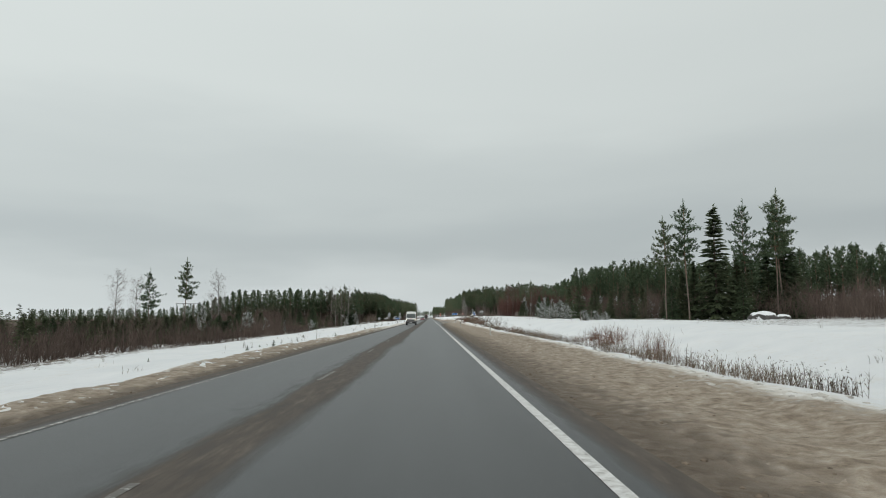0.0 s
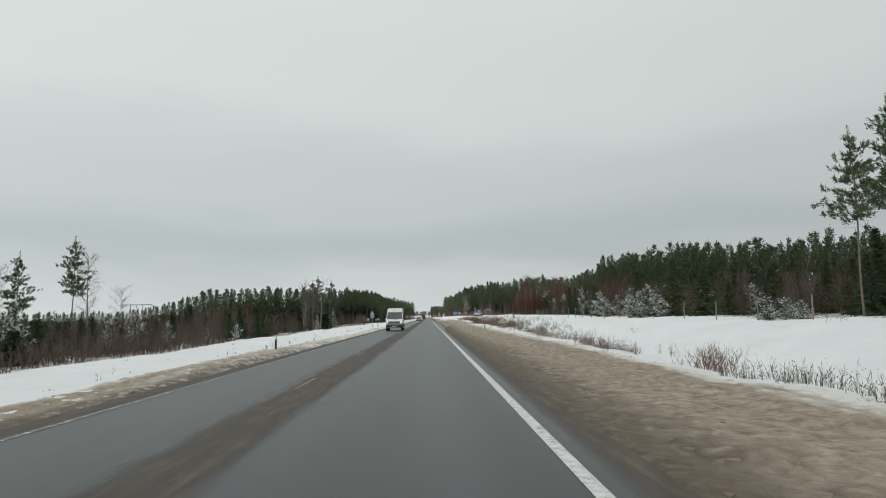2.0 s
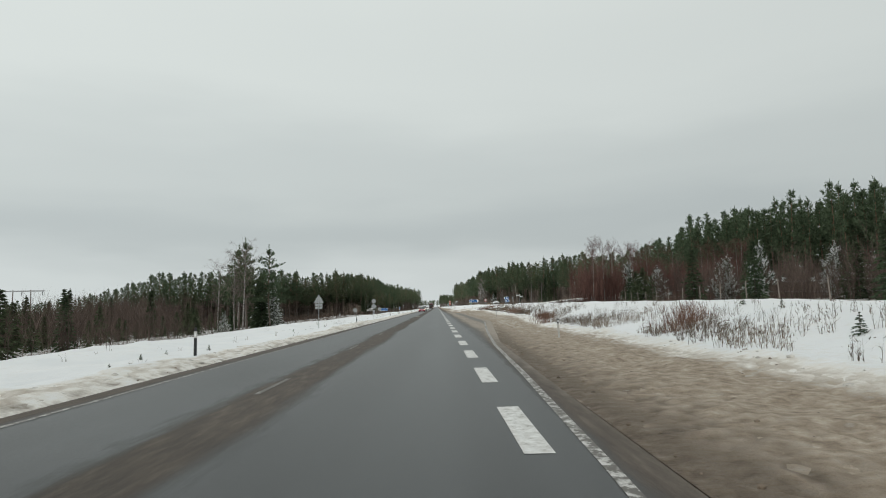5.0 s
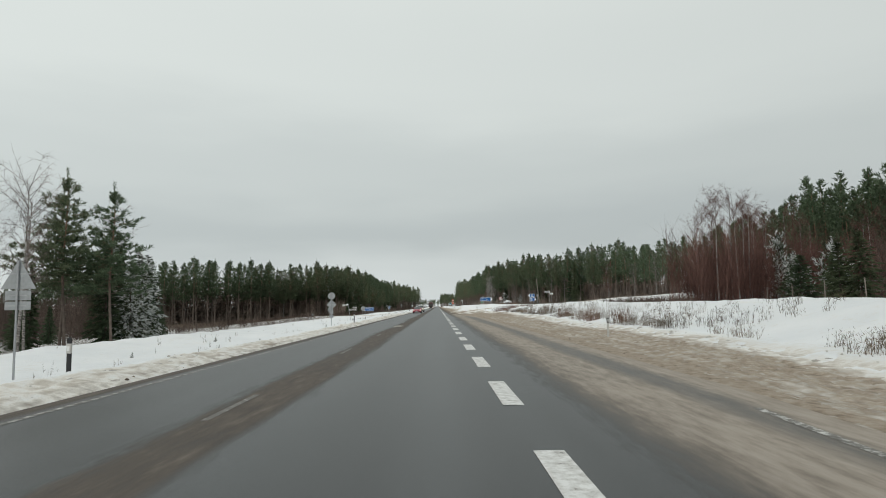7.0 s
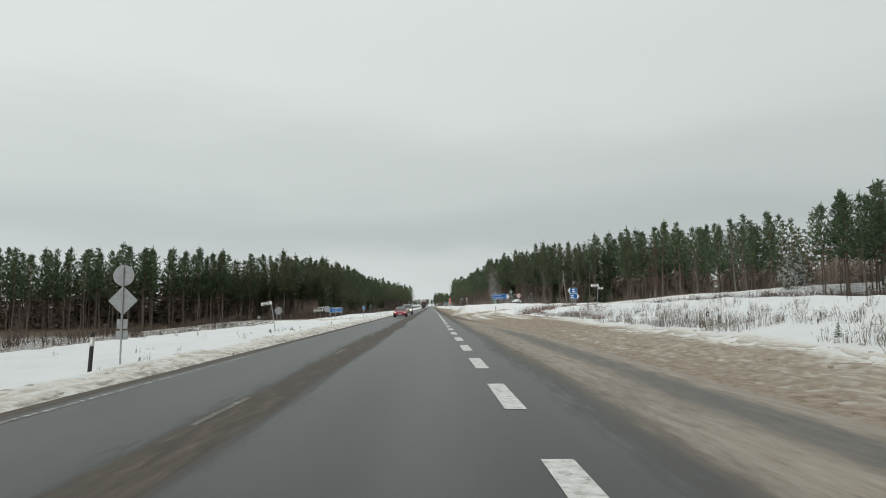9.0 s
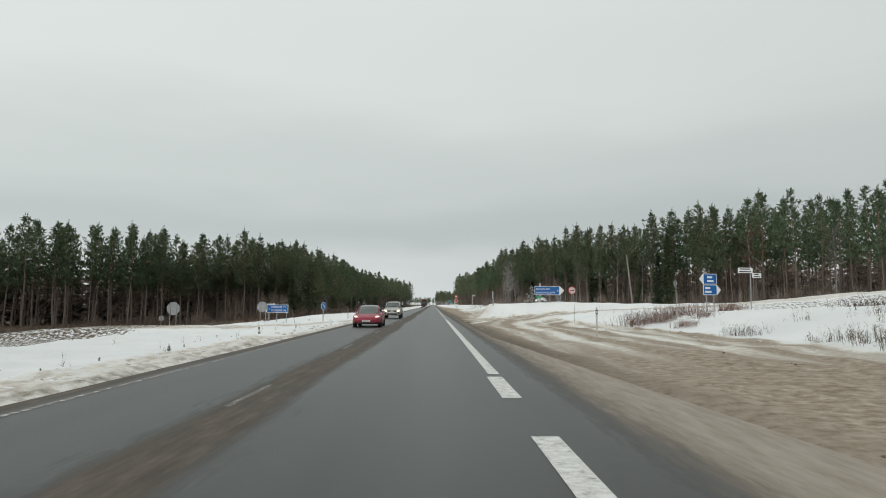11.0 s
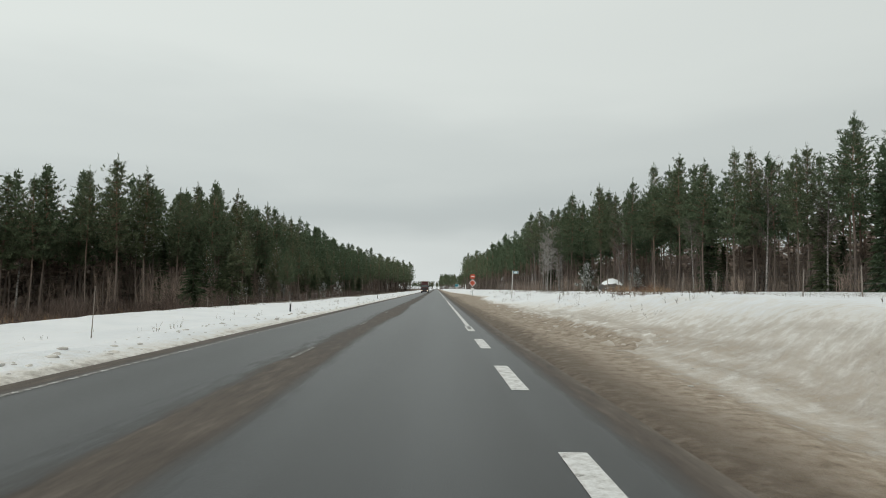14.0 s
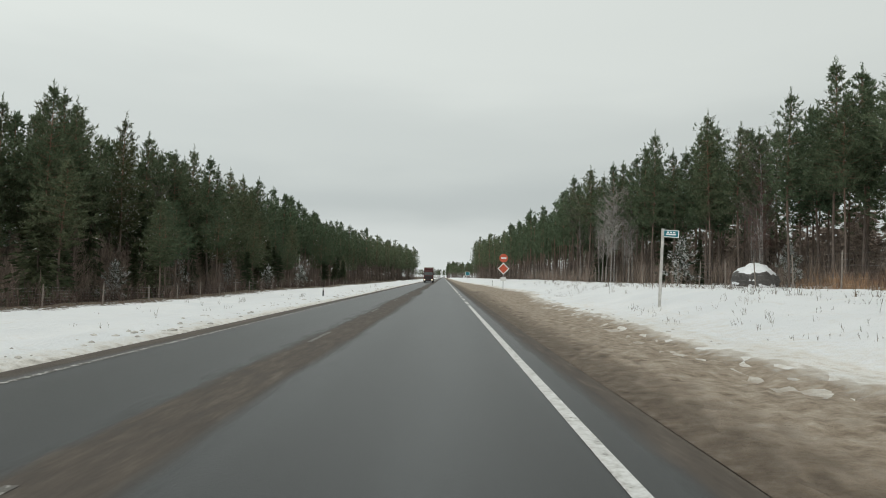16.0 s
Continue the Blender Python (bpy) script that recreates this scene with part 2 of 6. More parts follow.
M_STRAW = twig_material("reddish_dry_grass", (0.20, 0.125, 0.075), (0.33, 0.215, 0.135))
M_WETSLUSH = plain("dirty_tan_slush", (0.37, 0.345, 0.305), 0.85, vary=0.4, scale=5, relief=0.5)
M_BRUSH = twig_material("brown_brushwood", (0.080, 0.060, 0.051), (0.134, 0.101, 0.085))
M_REDTWIG = twig_material("reddish_birch_twigs", (0.105, 0.056, 0.047), (0.165, 0.092, 0.076))
M_REED = twig_material("dry_reddish_stems", (0.105, 0.055, 0.041), (0.21, 0.122, 0.085))
M_WEED = twig_material("dead_weed_stalks", (0.08, 0.062, 0.045), (0.20, 0.155, 0.115))
M_STEEL = plain("galvanised_steel", (0.36, 0.37, 0.38), 0.45, 0.8)
M_BACK = plain("grey_sign_back", (0.30, 0.315, 0.32), 0.5, 0.3)
M_SIGNBLUE = plain("blue_sign_sheet", (0.012, 0.11, 0.34), 0.35, vary=0.06)
M_SIGNWHITE = plain("white_sign_sheet", (0.72, 0.73, 0.73), 0.4, vary=0.06)
M_SIGNRED = plain("red_sign_sheet", (0.48, 0.03, 0.03), 0.4, vary=0.08)
M_SIGNORANGE = plain("orange_red_sign_sheet", (0.52, 0.10, 0.05), 0.4, vary=0.08)
M_SIGNTEAL = plain("teal_sign_sheet", (0.02, 0.17, 0.21), 0.4, vary=0.06)
M_POSTWOOD = plain("weathered_grey_wood", (0.22, 0.19, 0.165), 0.9, vary=0.3, scale=14, relief=0.4)
M_BLACK = plain("black_plastic", (0.018, 0.018, 0.02), 0.5)
M_POSTWHITE = plain("dirty_grey_white_plastic", (0.48, 0.47, 0.45), 0.6, vary=0.2)
M_ROCK = plain("grey_granite", (0.085, 0.081, 0.077), 0.9, vary=0.35, scale=3, relief=0.6)
M_SNOW = plain("clean_snow", (0.84, 0.86, 0.88), 0.8, vary=0.04, scale=2, relief=0.3)
M_SLUSH = plain("dirty_grey_slush", (0.50, 0.475, 0.44), 0.85, vary=0.35, scale=5, relief=0.5)
M_CLOD = plain("frozen_sand_clods", (0.17, 0.133, 0.10), 0.9, vary=0.5, scale=4, relief=0.5)

# ---- helpers for meshes ----


def link_mesh(name, verts, faces, mat, parent=None, label="", smooth=False):
    me = bpy.data.meshes.new(name)
    me.from_pydata([tuple(v) for v in verts], [], [tuple(f) for f in faces])
    me.materials.append(mat)
    if smooth:
        me.polygons.foreach_set("use_smooth", [True] * len(me.polygons))
    me.update()
    ob = new(name, me)
    if parent is not None:
        ob.parent = parent
    if label:
        ob["label"] = label
    return ob


def part(name, bm, mat, parent=None, label="", smooth=False):
    me = bpy.data.meshes.new(name)
    bm.to_mesh(me)
    bm.free()
    me.materials.append(mat)
    if smooth:
        me.polygons.foreach_set("use_smooth", [True] * len(me.polygons))
    ob = new(name, me)
    if parent is not None:
        ob.parent = parent
    if label:
        ob["label"] = label
    return ob


def thing(name, m, label, category, group="", kind=""):
    ob = new(name)
    ob.matrix_basis = m
    return tagged(ob, label, category, group, kind)


def box_bm(x0, x1, y0, y1, z0, z1, bev=0.0, bm=None):
    bm = bm or bmesh.new()
    r = bmesh.ops.create_cube(bm, size=1.0, matrix=Matrix.LocRotScale(((x0 + x1) / 2, (y0 + y1) / 2, (z0 + z1) / 2), None, (x1 - x0, y1 - y0, z1 - z0)))
    if bev:
        es = list({e for v in r["verts"] for e in v.link_edges})
        bmesh.ops.bevel(bm, geom=es, offset=bev, segments=2, affect="EDGES", profile=0.6)
    return bm


def tube_bm(p, q, r0, r1=None, sides=10, bm=None):
    bm = bm or bmesh.new()
    p, q = Vector(p), Vector(q)
    d = q - p
    m = Matrix.Translation((p + q) / 2) @ d.to_track_quat("Z", "Y").to_matrix().to_4x4()
    bmesh.ops.create_cone(bm, cap_ends=True, segments=sides, radius1=r0, radius2=r0 if r1 is None else r1, depth=d.length, matrix=m)
    return bm


def plate_bm(points, y0, y1, bm=None):
    """A flat plate: outline in x and z, from y0 to y1."""
    bm = bm or bmesh.new()
    a = [bm.verts.new((x, y0, z)) for x, z in points]
    b = [bm.verts.new((x, y1, z)) for x, z in points]
    bm.faces.new(a)
    bm.faces.new(b[::-1])
    for i in range(len(a)):
        j = (i + 1) % len(a)
        bm.faces.new((a[j], a[i], b[i], b[j]))
    bmesh.ops.recalc_face_normals(bm, faces=bm.faces)
    return bm


def ngon(n, r, turn=0.0, cx=0.0, cz=0.0):
    return [(cx + r * math.cos(turn + 2 * math.pi * i / n), cz + r * math.sin(turn + 2 * math.pi * i / n)) for i in range(n)]


# ---- the lie of the land ----


def sand_edge(y):
    return np.interp(y, [-60, 60, 140, 215, 255, 290, 303, 310, 318, 328, 335, 341, 398, 430, 448, 500, 560], [7.1, 7.1, 7.4, 10.9, 11.9, 12.8, 12.9, 12.4, 11.6, 10.4, 6.4, 4.9, 5.3, 6.5, 8.6, 8.6, 6.0])


def pave_edge(y):
    return np.interp(y, [-60, 118, 137, 150, 185, 255, 300, 345, 400], [2.1, 2.1, 2.45, 2.8, 5.4, 5.6, 2.7, 2.4, 2.2])


def smooth01(a, b, v):
    t = np.clip((v - a) / (b - a), 0, 1)
    return t * t * (3 - 2 * t)


def side_y(x):
    return 331.5 + 0.10 * (x - 4)


def land(x, y):
    """Height of the ground without its small unevenness."""
    x, y = np.asarray(x, float), np.asarray(y, float)
    e = sand_edge(y)
    crest = np.interp(y, [-60, 20, 100, 150, 220, 290, 302, 313, 326, 333, 339, 342, 347, 360, 385, 420, 470, 600], [0.85, 0.88, 1.05, 1.27, 1.66, 1.6, 1.45, 1.12, 0.85, 1.4, 1.80, 1.76, 1.34, 1.27, 1.22, 1.26, 1.3, 1.2])
    run = np.interp(y, [0, 300, 325, 335, 346, 353, 400], [7.0, 6.5, 4.5, 1.5, 1.7, 3.0, 6.0])
    u = x - e
    rise = 0.22 * smooth01(-0.6, 0.7, u) + (crest - 0.22) * smooth01(0.3, 1.0, u / run * 0.8 + 0.2)
    right = rise + 0.35 * smooth01(14, 40, u) * (y > 345) - 0.25 * smooth01(8, 30, u) * (y < 300)
    ditch = np.interp(u, [-2, -0.5, 0.5, 1.8, 4.0, 5.2, 7.0, 9.0, 11.0, 13.0], [0.0, 0.0, -0.06, -0.28, -0.70, -0.66, -0.22, 0.42, 0.72, 0.80])
    open_ditch = smooth01(122, 84, y) * smooth01(17, 11, u)
    right = right * (1 - open_ditch) + ditch * open_ditch
    ramp_z = np.interp(x, [3, 8, 14, 20, 27, 34, 48, 78, 130, 200], [0.0, 0.30, 0.78, 1.18, 1.48, 1.95, 3.1, 5.0, 6.0, 4.0])
    far = y > side_y(x)
    dist = np.abs(y - side_y(x)) - np.where(far, np.interp(x, [4, 7, 10, 16, 30], [7.0, 5.6, 4.6, 4.0, 3.6]), np.interp(x, [6, 10, 16, 30], [9.5, 6.0, 4.0, 3.6]))
    on_side = 1 - smooth01(-0.3, 2.6 + 2.2 * np.maximum(0, ramp_z - 1.2), dist)
    right = np.where(x > 3, right * (1 - on_side) + ramp_z * on_side, right)
    low = np.interp(y, [0, 90, 200], [-0.9, -0.7, -0.45])
    left_prof = np.interp(-x, [5.9, 6.8, 7.6, 12, 15, 20, 25, 40, 62, 100, 200], [0.0, 0.06, 0.12, -0.62, -0.66, 0.0, -1.35, -2.2, -3.5, -4.2, -4.5])
    bump20 = np.interp(-x, [14, 20, 25], [0, 1, 0])
    left = left_prof + low * bump20
    on_left = (1 - smooth01(4.0, 7.0, np.abs(y - 326))) * smooth01(6, 8, -x) * (1 - smooth01(30, 60, -x))
    left = left * (1 - on_left) + on_left * np.interp(-x, [6, 14, 30, 60], [0.02, -0.35, -0.7, -2.5])
    left = np.where(y > 470, np.maximum(left, np.interp(y, [470, 560], [-6, -1.0])), left)
    return np.where(x > -2.2, right, left)


def lumps(x, y):
    s = noise.noise((x * 0.45, y * 0.30, 3.1)) * 0.13 + noise.noise((x * 1.1, y * 0.8, 7.7)) * 0.085 + noise.noise((x * 0.08, y * 0.05, 1.7)) * 0.25
    return s


def gz(x, y):
    """Height of the ground at one place."""
    z = float(land(x, y))
    off = max(x - float(pave_edge(y)), -6.2 - x, 0.0)
    k = min(1.0, off / 3.0)
    return z + lumps(x, y) * (0.25 * min(1.0, off / 0.5) + 0.75 * k) - (0.08 if off <= 0 else 0.0)


def build_ground():
    xs = np.concatenate([-np.geomspace(4500, 70, 26), np.arange(-66, -22, 2.2), np.arange(-22, -6, 0.5), [-6.1, -5.7, -4, -2, 0, 1.0, 1.8],
                         np.arange(2.2, 24, 0.42), np.arange(24, 70, 1.6), np.geomspace(72, 4500, 26)])
    ys = np.concatenate([-np.geomspace(4500, 60, 14), np.arange(-55, 0, 3.0), np.arange(0, 300, 1.1), np.arange(300, 365, 0.6), np.arange(365, 480, 1.1), np.arange(482, 700, 4.0),
                         np.geomspace(705, 4800, 34)])
    X, Y = np.meshgrid(xs, ys)
    Z = land(X, Y)
    pe, se = pave_edge(Y), sand_edge(Y)
    off = np.maximum(np.maximum(X - pe, -6.2 - X), 0.0)
    near = (np.abs(X) < 120) & (Y > -60) & (Y < 720)
    L = np.zeros_like(Z)
    for i, j in np.argwhere(near):
        L[i, j] = lumps(X[i, j], Y[i, j])
    Z = Z + L * (0.25 * np.minimum(1, off / 0.5) + 0.75 * np.minimum(1, off / 3.0)) - np.where(off <= 0, 0.08, 0.0)
    sand = 1.0 * smooth01(1.1, -0.9, X - se) * (X > 0) * (1.0 - 0.45 * smooth01(2.2, 0.2, se - X))
    half = np.where(Y > side_y(X), np.interp(X, [4, 7, 10, 16, 30], [6.4, 5.0, 4.0, 3.2, 2.8]), np.interp(X, [6, 10, 16, 30], [8.5, 5.2, 3.2, 2.8]))
    far_side = smooth01(1.8, -0.8, np.abs(Y - side_y(X)) - half) * (X > 3) * np.interp(X, [6, 18, 40], [0.62, 0.40, 0.33])
    sand = np.maximum(sand, far_side)
    bank = smooth01(338, 344, Y) * smooth01(440, 360, Y) * smooth01(se + 3.6, se + 0.4, X) * (X > 2)
    sand = np.maximum(sand, 0.50 * bank)
    # wheel tracks that swing from the exit lane into the side road
    arc = np.where(Y < 317, 17.5 - X, np.where(X > 17.5, Y - 317, np.hypot(X - 17.5, Y - 317)))
    tracks = 0.52 + 0.16 * np.cos(2 * np.pi * (arc - 12.1) / 1.9) + 0.11 * np.cos(2 * np.pi * (arc - 11.0) / 4.3 + 0.05 * Y) - 0.10 * smooth01(6, 16, X)
    turning = smooth01(270, 300, Y) * smooth01(342, 336, Y) * smooth01(2.2, 3.4, X) * smooth01(34, 20, X) * (sand > 0.2)
    sand = sand * (1 - turning) + tracks * turning
    left_edge = np.interp(Y, [0, 60, 130, 200, 300, 400], [7.0, 6.9, 7.4, 7.5, 6.7, 6.6])
    sand = np.maximum(sand, np.interp(Y, [0, 55, 110], [0.9, 0.85, 0.48]) * smooth01(left_edge + 0.5, left_edge - 0.6, -X) * (X < -5))
    sand = np.maximum(sand, 0.40 * smooth01(4.5, 2.5, np.abs(Y - 326)) * (X < -6) * (X > -40))
    litter = np.where(X < 0, smooth01(0.0, 4.0, -X - np.interp(Y, [20, 45, 100, 335, 370, 430], [15.5, 16.5, 21.0, 21.0, 18.5, 16.0])) * np.interp(Y, [0, 335, 365], [0.54, 0.54, 0.78]), smooth01(24, 30, X) * np.interp(Y, [0, 200, 330, 420], [0.34, 0.60, 0.44, 0.40]))
    litter = litter * (1 - np.minimum(1, far_side * 2))
    ny, nx = X.shape
    verts = np.stack([X, Y, Z], -1).reshape(-1, 3)
    i = np.arange(ny * nx).reshape(ny, nx)
    faces = np.stack([i[:-1, :-1], i[:-1, 1:], i[1:, 1:], i[1:, :-1]], -1).reshape(-1, 4)
    me = bpy.data.meshes.new("ground")
    me.from_pydata(verts.tolist(), [], faces.tolist())
    wet_and_pits = smooth01(2.0, 0.0, X - pe) * (X > 0) * (1 - 0.7 * smooth01(140, 185, Y) * smooth01(300, 270, Y)) + smooth01(0.9, 0.0, -6.2 - X) * (X < 0)
    for name, val in (("sand", sand), ("litter", litter), ("wet_and_pits", wet_and_pits)):
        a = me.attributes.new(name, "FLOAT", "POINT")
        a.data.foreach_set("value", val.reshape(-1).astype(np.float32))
    me.polygons.foreach_set("use_smooth", [True] * len(me.polygons))
    me.materials.append(M_GROUND)
    me.update()
    tagged(new("ground", me), "snow-covered verges with brown sanded edges and a wooded plain", "ground", kind="structure")


def build_road():
    ys = np.concatenate([np.arange(-60, 500, 2.5), np.geomspace(502, 4000, 60)])
    cols = 31
    verts, sand = [], []
    for y in ys:
        pe = float(pave_edge(y))
        for k in range(cols):
            x = -6.3 + (pe + 6.3) * k / (cols - 1)
            z = 0.012 - 0.006 * abs(x + 2.2) * 0.5
            verts.append((x, y, z))
            sand.append(max(0.62 * float(smooth01(262, 300, y) * smooth01(365, 346, y)) * float(smooth01(1.7, 3.0, x)), 0.95 * float(smooth01(0.75, 0.0, pe - x)), 0.9 * float(smooth01(0.5, 0.0, x + 6.3))))
    faces = [(r * cols + k, r * cols + k + 1, (r + 1) * cols + k + 1, (r + 1) * cols + k) for r in range(len(ys) - 1) for k in range(cols - 1)]
    ob = link_mesh("road", verts, faces, M_ROAD, smooth=True)
    a = ob.data.attributes.new("sand", "FLOAT", "POINT")
    a.data.foreach_set("value", np.array(sand, np.float32))
    tagged(ob, "straight two-lane asphalt highway with brown slush between wheel tracks", "road", kind="structure")
    return ob


def road_z(x):
    return 0.012 - 0.003 * abs(x + 2.2) + 0.005


def line_strip(name, x0, x1, y0, y1, parent, mat=None):
    n = max(1, int((y1 - y0) / 6))
    v, f = [], []
    for i in range(n + 1):
        y = y0 + (y1 - y0) * i / n
        v += [(x0, y, road_z(x0)), (x1, y, road_z(x1))]
    for i in range(n):
        f.append((2 * i, 2 * i + 1, 2 * i + 3, 2 * i + 2))
    return link_mesh(name, v, f, mat or M_LINE, parent)


build_ground()
road = build_road()
line_strip("edge_line", 1.24, 1.40, -40, 118, road)
swing = [(1.24, 118), (1.42, 123), (1.75, 130), (2.05, 138), (2.35, 148), (3.0, 160), (4.6, 184)]
link_mesh("edge_line", [(x + d, y, road_z(x + d)) for x, y in swing for d in (0.0, 0.13)], [(2 * i, 2 * i + 1, 2 * i + 3, 2 * i + 2) for i in range(6)], M_OLDLINE, road)
line_strip("edge_line", -5.75, -5.65, -40, 318, road, M_OLDLINE)
line_strip("edge_line", -5.75, -5.65, 336, 1500, road, M_OLDLINE)
line_strip("edge_line", 1.18, 1.42, 284, 332, road)
line_strip("edge_line", 1.22, 1.40, 450, 1500, road)
line_strip("edge_line", 1.22, 1.38, 362, 420, road)
for y in np.arange(124.5, 284, 6.0):
    line_strip("lane_dash", 1.10, 1.42, y, y + 3.0, road)
for y in np.arange(334.5, 361, 6.6):
    line_strip("lane_dash", 1.15, 1.42, y, y + 3.0, road)
for y in np.arange(422, 450, 6.0):
    line_strip("lane_dash", 1.20, 1.40, y, y + 3.0, road)
for y in np.arange(-30, 700, 12.0):
    line_strip("centre_dash", -3.06, -2.96, y + 9.5, y + 12.0, road, M_BURIED)

# ---- trees ----
rng = np.random.default_rng(7)


class Bits:
    """Collects the vertices and faces of many small pieces."""

    def __init__(self):
        self.v, self.f, self.n = [], [], 0

    def tri(self, a, b, c):
        self.v += [a, b, c]
        self.f.append((self.n, self.n + 1, self.n + 2))
        self.n += 3

    def tube(self, pts, radii, sides):
        base = self.n
        for (x, y, z), r in zip(pts, radii):
            for k in range(sides):
                a = 2 * math.pi * k / sides
                self.v.append((x + r * math.cos(a), y + r * math.sin(a), z))
        for i in range(len(pts) - 1):
            for k in range(sides):
                a, b = base + i * sides + k, base + i * sides + (k + 1) % sides
                self.f.append((a, b, b + sides, a + sides))
        self.n += len(pts) * sides

    def ribbon(self, p, q, w):
        """A thin three-sided twig from p to q."""
        p, q = np.asarray(p, float), np.asarray(q, float)
        d = q - p
        s = np.cross(d, (0.3, 0.5, 0.8))
        s = s / (np.linalg.norm(s) + 1e-9) * w / 2
        t = np.cross(d, s)
        t = t / (np.linalg.norm(t) + 1e-9) * w / 2
        self.v += [tuple(p + s), tuple(p - s * 0.5 + t), tuple(p - s * 0.5 - t), tuple(q)]
        n = self.n
        self.f += [(n, n + 1, n + 3), (n + 1, n + 2, n + 3), (n + 2, n, n + 3)]
        self.n += 4


def blades_at(b, c, d, ln, hw, r):
    """Thin pointed blades from the places c along d, ln long, hw half as wide at the foot."""
    d = d / (np.linalg.norm(d, axis=1, keepdims=True) + 1e-9)
    s = np.cross(d, r.normal(size=d.shape))
    s = s / (np.linalg.norm(s, axis=1, keepdims=True) + 1e-9) * hw[:, None]
    n, k = b.n, len(c)
    b.v += list(map(tuple, np.stack([c - s, c + s, c + d * ln[:, None]], 1).reshape(-1, 3)))
    b.f += [(n + 3 * i, n + 3 * i + 1, n + 3 * i + 2) for i in range(k)]
    b.n += 3 * k


def brush_tip(b, c, way, size, blades, r, wide):
    """A bottle-brush of needles round the end of a twig that points along way."""
    d = r.normal(size=(blades, 3)) * 0.66 + way
    o = c + way * (size * r.uniform(-0.6, 0.4, (blades, 1))) + r.normal(size=(blades, 3)) * size * 0.16
    blades_at(b, o, d, size * r.uniform(0.5, 1.05, blades), wide * size * r.uniform(0.7, 1.2, blades), r)


def pine_arrays(seed, h, bare, width, level=2, ragged=0.22):
    """Scots pine: a long trunk with dead twigs and an oval crown of rising tufted limbs. level: 3 lone, 2 near, 1 in the stand, 0 deep in it."""
    r = np.random.default_rng(seed)
    trunk, crown = Bits(), Bits()
    bend = r.uniform(-0.014, 0.014, 2)
    sway = r.uniform(0, 6.28)
    blunt = r.uniform(0.82, 1.08)
    lobes, turn0 = r.uniform(0.62, 1.22, 7), r.uniform(0, 6.28)

    def axis(z):
        return np.array([bend[0] * z + 0.12 * math.sin(z * 0.35 + sway), bend[1] * z + 0.12 * math.cos(z * 0.3 + sway), z])
    zs = np.linspace(-0.6, h * 0.98, 8 if level else 4)
    rad = [0.135 * min(1.0, h / 14) * (1 - 0.9 * max(0, z) / h) + 0.012 for z in zs]
    trunk.tube([axis(z) for z in zs], rad, (3, 4, 6, 8)[level])
    step, gap, blades, size, wide = ((1.2, 1.2, 5, 1.0, 0.19), (0.85, 0.78, 6, 0.80, 0.165), (0.48, 0.44, 12, 0.52, 0.115), (0.60, 0.25, 15, 0.50, 0.125))[level]
    z = h * bare
    while z < h * 0.985:
        k = (z - h * bare) / (h * (1 - bare))
        reach = width * (1 - k) ** blunt * min(1.0, 0.42 + k * 2.4) + 0.25
        turn = r.uniform(0, 6.283)
        limbs = int(r.integers(5, 7)) if level >= 2 else int(r.integers(4, 6))
        if level == 3:
            limbs = int(r.integers(3, 6))
        for q in range(limbs):
            a = turn + 6.283 * q / limbs + r.normal() * 0.35
            lobe = lobes[int((a + turn0 + k * 5.0) / 0.9) % 7]
            ln = reach * lobe * r.uniform(1 - 2 * ragged, 1 + ragged)
            lift = r.uniform(-0.14, 0.22) + 0.50 * k ** 1.4
            o = axis(min(h * 0.97, z + r.uniform(-0.25, 0.25)))
            tip = o + np.array([math.cos(a) * ln, math.sin(a) * ln, ln * lift])
            way = (tip - o) / (np.linalg.norm(tip - o) + 1e-9) * 0.60 + np.array([0, 0, 0.62])
            if level >= 2:
                trunk.ribbon(o, tip, 0.06)
            m = max(2 if level else 1, int(ln / gap))
            for i in range(m):
                t = 0.22 + 0.78 * (i + r.uniform(0.1, 0.9)) / m
                c = o + (tip - o) * t + r.normal(size=3) * np.array([0.24, 0.24, 0.13]) * (0.35 + ln * 0.28)
                brush_tip(crown, c, way, size * r.uniform(0.8, 1.2) * (1 - 0.2 * k), blades, r, wide)
        z += step * r.uniform(0.8, 1.15)
    for u in range(3 + level):
        brush_tip(crown, axis(h * (0.94 + 0.02 * u)), np.array([0, 0, 1.5]), size * 0.75, blades, r, wide * 0.8)
    # dead twigs under the crown
    for _ in range((8, 22, 44, 34)[level]):
        z = h * r.uniform(0.10, bare + 0.12)
        a, ln = r.uniform(0, 6.283), r.uniform(0.5, 2.0)
        o = axis(z)
        trunk.ribbon(o, o + np.array([math.cos(a) * ln, math.sin(a) * ln, r.uniform(-0.6, 0.30)]), 0.06 - 0.010 * level)
    return trunk, crown


